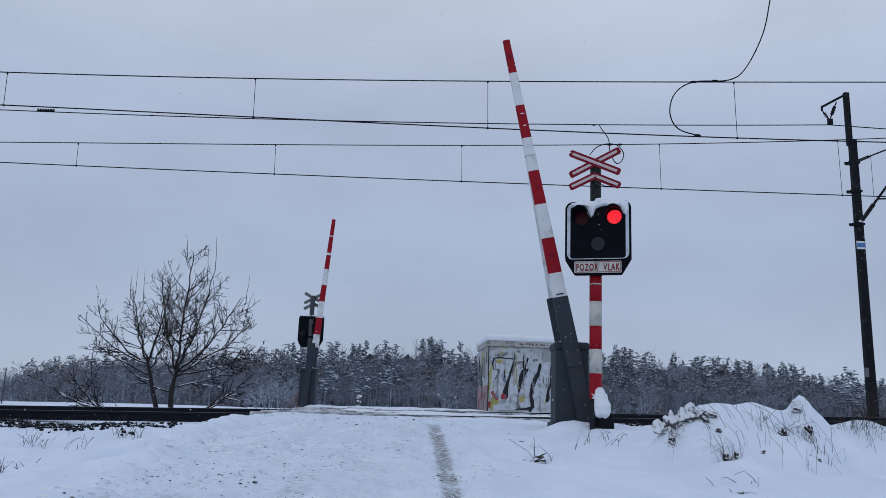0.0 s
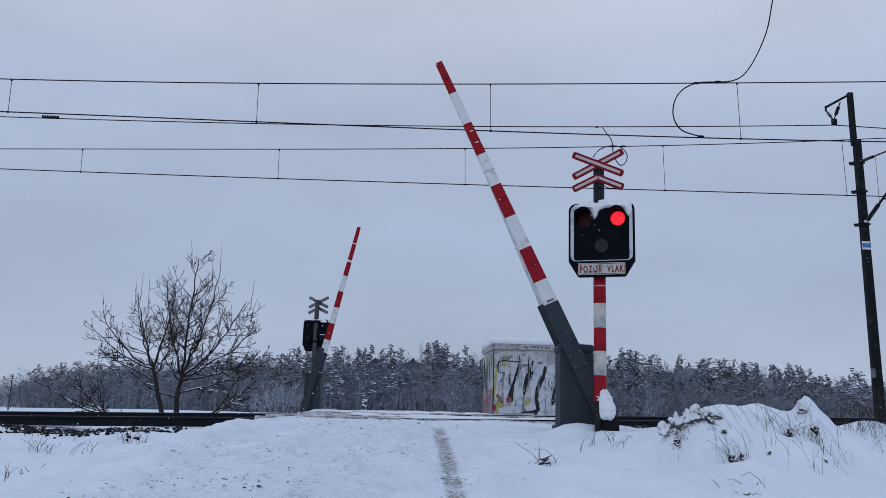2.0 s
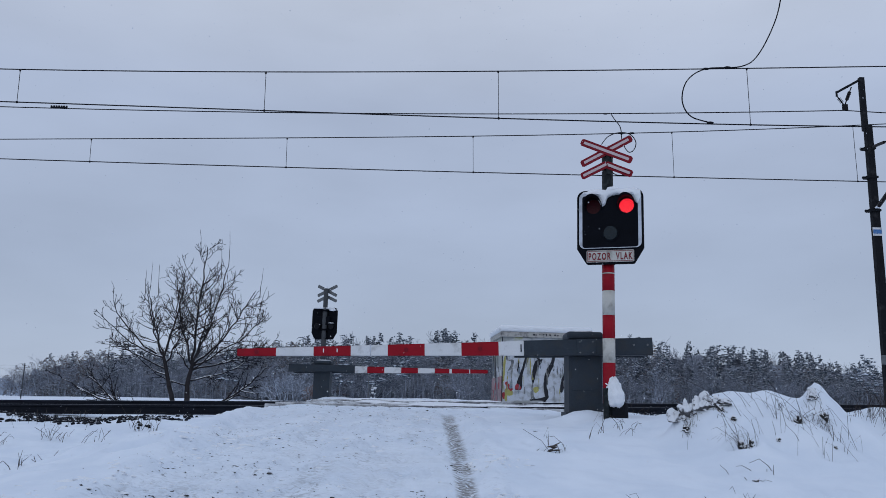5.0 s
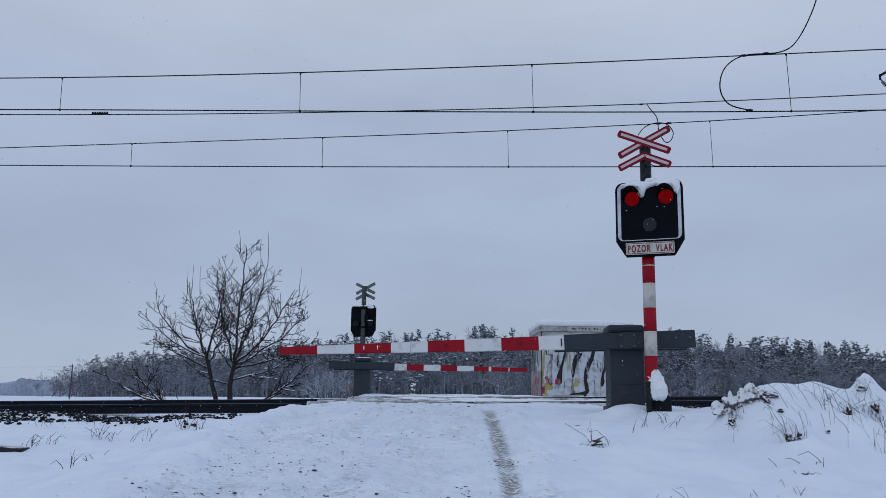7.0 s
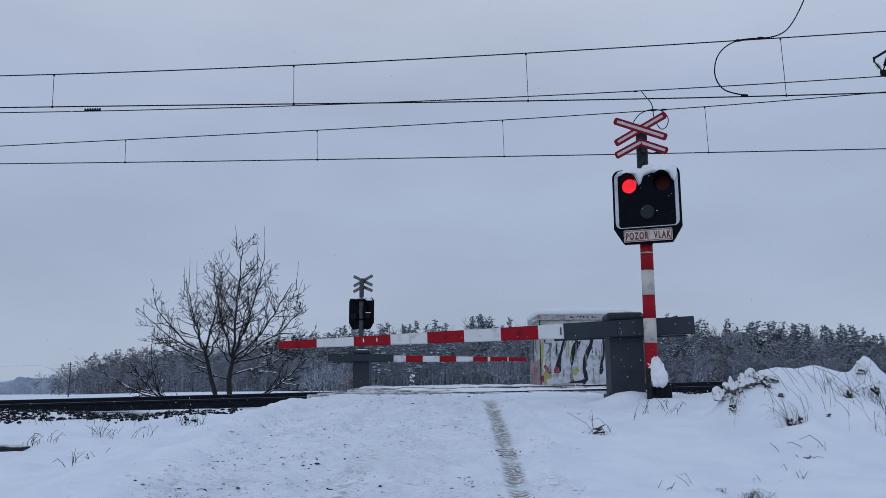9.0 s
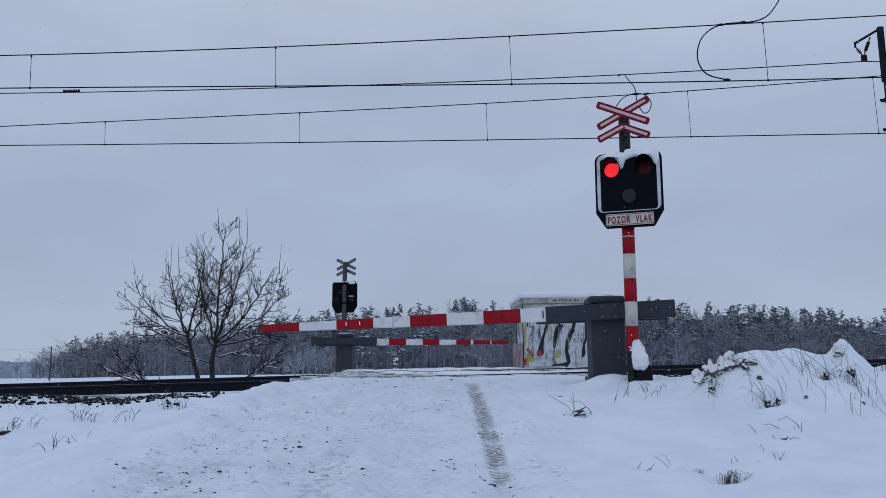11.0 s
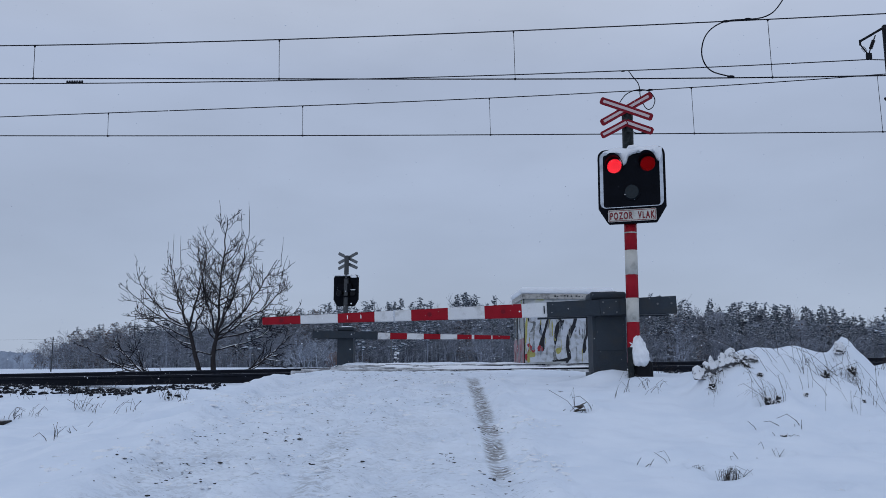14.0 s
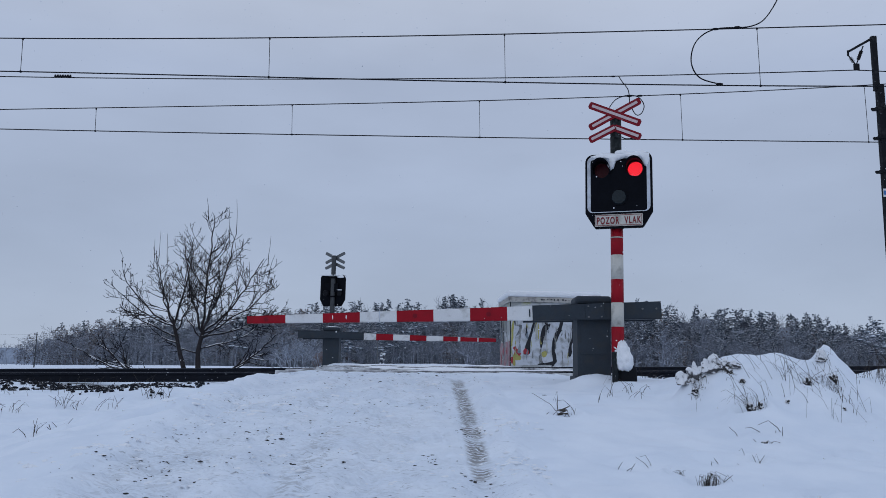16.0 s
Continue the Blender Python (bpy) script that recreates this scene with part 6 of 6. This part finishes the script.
# ---- weeds, stalks and dirt in the snow ----
def stalks(name, spots, mat, label, seed, kind="stuff", thick=1.0):
    """Bent dry stalks. spots: x, y, spread, count, height, lean."""
    rnd = random.Random(seed)
    lumps = []
    for x, y, sp, n, h, lean in spots:
        for _ in range(n):
            a, b = x + rnd.gauss(0, sp), y + rnd.gauss(0, sp)
            z = float(height(a, b)) - 0.03
            hh = h * rnd.uniform(0.45, 1.2)
            sg = 0.25 if n > 20 and h < 0.2 else 0.6
            dx, dy = rnd.gauss(0, sg) + lean * 1.6, rnd.gauss(0, 0.35)
            p = Vector((a, b, z))
            pts = [p, p + Vector((dx * hh * 0.25, dy * hh * 0.25, hh * 0.5)), p + Vector((dx * hh * 0.7, dy * hh * 0.7, hh * 0.92))]
            if rnd.random() < 0.55:
                k = rnd.choice((-1, 1)) if lean == 0 else math.copysign(1, lean)
                pts.append(pts[-1] + Vector((k * hh * rnd.uniform(0.15, 0.5), rnd.gauss(0, 0.05), -hh * rnd.uniform(0.0, 0.45))))
            r = rnd.uniform(0.0010, 0.0023) * thick
            lumps.append(tube_data(pts, [r, r * 0.9, r * 0.7, r * 0.5][:len(pts)], 4))
    V, F = merge(lumps)
    return tagged(soup(name, V, F, mat), label, "dry grass", kind=kind)


stalks("heap_grass", ((3.2, 8.5, 0.20, 20, 0.34, -0.3), (3.5, 8.5, 0.28, 18, 0.42, -0.4), (2.95, 8.14, 0.06, 26, 0.22, -0.3), (3.9, 8.4, 0.22, 14, 0.42, -0.5), (3.7, 8.6, 0.04, 16, 0.14, 0.1), (4.05, 8.9, 0.12, 14, 0.22, 0.0), (2.60, 8.80, 0.05, 50, 0.10, 0.0), (2.90, 8.75, 0.08, 30, 0.08, 0.0), (4.0, 8.72, 0.07, 50, 0.12, 0.0), (3.6, 8.75, 0.05, 12, 0.12, 0)), M_GRASS, "dry bent grass poking out of the snow bank", 3)
stalks("roadside_stalks", ((0.96, 8.2, 0.05, 3, 0.10, 0.6), (1.12, 8.3, 0.07, 4, 0.24, -0.3), (1.16, 8.28, 0.03, 5, 0.10, -0.2), (1.75, 9.1, 0.03, 3, 0.34, -0.15), (1.5, 8.95, 0.07, 3, 0.16, 0.0), (1.98, 9.2, 0.10, 6, 0.2, 0.0), (2.1, 9.5, 0.10, 7, 0.15, 0.1), (1.3, 6.35, 0.03, 3, 0.09, 0.2), (1.53, 6.45, 0.02, 2, 0.11, 0.0), (0.92, 7.0, 0.01, 1, 0.06, 0.0), (1.12, 6.5, 0.01, 2, 0.05, 0), (3.85, 8.1, 0.1, 10, 0.2, 0.2), (2.42, 6.6, 0.02, 4, 0.09, 0), (2.74, 7.3, 0.03, 5, 0.1, 0.1), (2.85, 7.5, 0.1, 5, 0.12, 0), (2.1, 6.6, 0.12, 4, 0.1, 0.0)), M_GRASS, "dry stalks in the snow beside the road", 4, thick=1.5)
stalks("grass_tuft", ((1.81, 5.98, 0.028, 60, 0.13, 0.1), (1.68, 6.17, 0.015, 22, 0.07, 0), (1.90, 5.95, 0.01, 4, 0.12, 0.5)), M_GRASS, "small dry grass tuft in the snow", 5)
stalks("left_stalks", ((-4.18, 8.04, 0.05, 6, 0.2, 0.0), (-4.05, 8.2, 0.06, 4, 0.14, 0.0), (-6.0, 10.6, 0.12, 22, 0.16, 0.3), (-5.6, 11.4, 0.12, 12, 0.2, 0.0), (-5.1, 11.6, 0.2, 10, 0.2, 0), (-4.6, 12.3, 0.1, 14, 0.36, 0.0), (-5.9, 12.6, 0.2, 14, 0.28, 0.0), (-7.0, 12.4, 0.3, 14, 0.22, 0.0), (-8.2, 11.5, 0.4, 16, 0.25, 0), (-3.9, 10.6, 0.15, 8, 0.14, 0.1), (-6.8, 9.2, 0.2, 10, 0.2, 0)), M_GRASS, "sparse dry stalks in the snow below the track", 6, thick=1.9)
stalks("dead_weeds", ((4.85, 9.3, 0.16, 60, 0.42, 0.15), (5.2, 9.6, 0.2, 60, 0.5, 0.0), (5.7, 9.8, 0.3, 60, 0.5, 0.0), (4.5, 9.6, 0.12, 20, 0.3, 0.0), (2.6, 12.2, 0.12, 16, 0.32, 0.0), (3.0, 12.6, 0.1, 8, 0.25, 0.0)), M_BROWN, "brown dead weeds standing beside the track", 7)

slab_ = thing("old_sleeper", "dark old timber sleeper half buried in the snow", "sleeper", pose(-7.15, 10.1, -0.395, 0, 2.6, 4))
part("beam", box(-1.3, 1.22, -0.12, 0.12, -0.1, 0.06, 0.015), M_SLAB, slab_)
part("snow_cover", snow_saddle(-0.02, 0.02, 0.06, 1.22, 0.11, 0.05, 6), M_SNOWCAP, slab_, "snow along the timber", True)


def clods(name, spots, mat, label, seed, sink=0.05, category="dirt"):
    """Ragged crumbs strewn on the ground. spots: x, y, spread, count, size."""
    rnd = random.Random(seed)
    lumps = []
    for x, y, sp, n, s in spots:
        for _ in range(n):
            a, b = x + rnd.gauss(0, sp), y + rnd.gauss(0, sp)
            q = s * rnd.uniform(0.3, 0.75) * (2.0 if rnd.random() < 0.12 else 1.0)
            z = float(height(a, b)) - q * sink
            w = rnd.uniform(0.7, 2.2)
            V = [Vector((a + v[0] * q * w * rnd.uniform(0.4, 1.5), b + v[1] * q * rnd.uniform(0.4, 1.4), z + v[2] * q * rnd.uniform(0.3, 0.75))) for v in ICO_V]
            lumps.append((V, [tuple(f) for f in ICO_F]))
    V, F = merge(lumps)
    return tagged(soup(name, V, F, mat), label, category, kind="stuff")


M_CLOD = material("frozen_earth", (0.045, 0.043, 0.043), 0.9, var=0.4, scale=30, fine=120, bump=0.4, random_var=0.5)
M_TURF = material("earth_with_snow", (0.028, 0.028, 0.030), 0.95, var=0.5, scale=22, fine=90, bump=0.6, snow=0.74, snow_edge=0.3)
for x_, y_, sx_, sz_ in ((2.93, 8.10, 0.085, 0.12), (3.02, 8.14, 0.05, 0.07), (2.58, 8.80, 0.06, 0.07), (2.92, 8.72, 0.07, 0.06), (3.70, 8.62, 0.06, 0.10), (3.0, 8.56, 0.05, 0.04), (4.05, 8.78, 0.055, 0.09), (3.35, 8.30, 0.05, 0.05), (3.30, 6.88, 0.075, 0.045), (3.36, 6.84, 0.05, 0.04), (2.46, 5.62, 0.05, 0.045), (2.41, 6.53, 0.045, 0.045), (2.75, 7.33, 0.05, 0.05), (1.68, 6.17, 0.025, 0.025), (3.85, 8.14, 0.03, 0.03)):
    ob_ = lump("turf_clump", x_, y_, float(height(x_, y_)) - sz_ * 0.15, sx_ * 0.55, sx_ * 0.5, sz_ * 0.6, M_TURF, seed=x_ * 7, rough=1.0, sub=4, floor=-0.6)
    tagged(ob_, "dark clump of earth and turf in the snow", "turf clump", "turf clumps in the snow bank")
for k in range(9):
    lx_, ly_ = 1.04 + 0.03 * (k % 3) + 0.02 * math.sin(k * 2.3), 8.22 + 0.02 * math.sin(k * 1.7)
    ob_ = lump("withered_leaf", 0, 0, 0, 0.05 + 0.012 * math.sin(k), 0.012, 0.006, M_GRASS, seed=k * 1.9, rough=0.5, sub=2, floor=-1)
    ob_.matrix_basis = pose(lx_, ly_, float(height(lx_, ly_)) + 0.02 + 0.008 * k, 10 * math.sin(k * 3.1), -12 + 14 * math.sin(k * 1.3), 20 * math.sin(k))
    tagged(ob_, "dark withered leaf lying on the snow", "leaf", "withered leaves beside the road")
M_CRUST = material("snow_caked_turf", (0.10, 0.10, 0.105), 0.95, var=0.5, scale=30, fine=110, bump=0.8, snow=1.33, snow_edge=0.35)
for x_, y_, sx_, sz_ in ((2.50, 8.93, 0.085, 0.12), (2.60, 8.90, 0.085, 0.16), (2.68, 8.88, 0.06, 0.11), (2.78, 8.86, 0.11, 0.14), (2.90, 8.82, 0.085, 0.08), (3.00, 8.78, 0.06, 0.05), (4.00, 8.92, 0.06, 0.10)):
    ob_ = lump("caked_tussock", x_, y_, float(height(x_, y_)) + 0.025, sx_ * 0.85, sx_ * 0.75, sz_ * 0.75, M_CRUST, seed=x_ * 5, rough=0.75, sub=4, floor=-0.6)
    tagged(ob_, "grass tussock caked with snow on the bank", "tussock", "tussocks on the snow bank")
clods("road_crumbs", ((-2.2, 6.0, 0.3, 70, 0.013), (-1.7, 7.2, 0.35, 50, 0.013), (-0.2, 6.4, 0.12, 20, 0.016), (0.08, 7.4, 0.1, 16, 0.013), (-1.1, 6.2, 0.35, 50, 0.010), (-2.3, 7.4, 0.3, 34, 0.012), (-1.2, 9.5, 0.8, 50, 0.013), (0.2, 5.9, 0.12, 16, 0.015), (-0.9, 12.0, 0.8, 26, 0.018), (-1.6, 8.5, 0.5, 40, 0.012)), M_CLOD, "dark crumbs of dirt on the trodden snow", 9)


clods("snow_crumbs", ((-2.6, 6.5, 0.35, 90, 0.034), (-2.5, 8.5, 0.4, 90, 0.036), (-1.6, 6.0, 0.5, 70, 0.026), (-1.4, 8.0, 0.7, 90, 0.028), (-0.5, 6.3, 0.4, 70, 0.026), (0.45, 6.2, 0.15, 60, 0.040), (0.4, 7.6, 0.15, 50, 0.036), (-1.0, 10.3, 0.9, 90, 0.034)), M_SNOWCAP, "small broken lumps of snow on the trodden road", 19, 0.25, "snow")


def build_flakes():
    rnd = np.random.RandomState(3)
    n = 17000
    c = np.stack([rnd.uniform(-7, 11, n), rnd.uniform(3.0, 12, n), rnd.uniform(-1, 21, n)], -1)
    o = np.array([(1, 0, 0), (-1, 0, 0), (0, 1, 0), (0, -1, 0), (0, 0, 1), (0, 0, -1)], float)
    f = np.array([(0, 2, 4), (2, 1, 4), (1, 3, 4), (3, 0, 4), (2, 0, 5), (1, 2, 5), (3, 1, 5), (0, 3, 5)])
    s = rnd.uniform(0.002, 0.0048, (n, 1, 1))
    V = (c[:, None] + o[None] * s).reshape(-1, 3)
    F = (f[None] + (np.arange(n) * 6)[:, None, None]).reshape(-1, 3)
    return mesh_np("falling_snow", V, F, M_SNOWCAP, "sparse small snowflakes falling through the air", "snowflakes", "stuff")


flakes = build_flakes()


# ---- what moves ----
NEAR_ANGLES = [(0, 78.0), (1.0, 78.0), (1.2, 76.9), (1.5, 73.5), (1.8, 68.7), (2.1, 63.0), (2.4, 56.5), (2.7, 49.0), (3.0, 40.6), (3.3, 30.7), (3.6, 20.1), (3.8, 13.0), (4.0, 6.3), (4.2, 1.7), (4.4, -1.0), (4.7, -2.2), (16, -2.2)]
FAR_ANGLES = [(0, 85.3), (1.1, 85.3), (1.5, 83.0), (1.8, 79.8), (2.1, 76.1), (2.4, 71.7), (2.7, 66.1), (3.0, 59.5), (3.5, 46.2), (3.8, 36.6), (4.0, 29.6), (4.2, 22.6), (4.6, 9.5), (4.9, 2.0), (5.2, -0.7), (16, -0.7)]


def motions():
    walk(near_boom, [(t, pose(0, -0.22, 0.92, 0, a, 0)) for t, a in NEAR_ANGLES])
    walk(far_boom, [(t, pose(0, -0.22, 0.92, 0, a, 0)) for t, a in FAR_ANGLES])
    # added discs slide over the red lamps: they flash by turns, each fading as it goes out
    yaw = pose(0.044, 0, -0.033, 0, 0, -18) @ Matrix.Diagonal((0.965, 1, 1, 1))
    for side, kind_name, ob in filters:
        away, over = pose(side * LAMP_X, 0, LAMP_Z - 0.212), pose(side * LAMP_X, 0, LAMP_Z)
        smoked = kind_name == "smoked_filter"
        held = over if side < 0 and not smoked else away
        rows = [(0, yaw @ held)]
        for k in range(30):
            beat = 3.54 + 15.954 * k
            goes_out = (side > 0) == (k % 2 == 0)
            if smoked:
                steps = ((beat - 1.2, over), (beat + 3, away)) if goes_out else ((beat - 1.2, over), (beat + 0.6, away))
            else:
                steps = ((beat + 3, over),) if goes_out else ((beat - 1.2, away),)
            for u, m in steps:
                u = round(u)
                if 1 < u < 479:
                    rows += [((u - 1) / FPS, yaw @ held), (u / FPS, yaw @ m)]
                held = m
        rows.append((16, rows[-1][1]))
        walk(ob, rows)
    # the snow falls slowly and drifts a little
    walk(flakes, [(0, pose(0, 0, 0)), (8, pose(-1.4, 0.1, -6.8)), (16, pose(-2.8, 0.2, -13.6))])


motions()
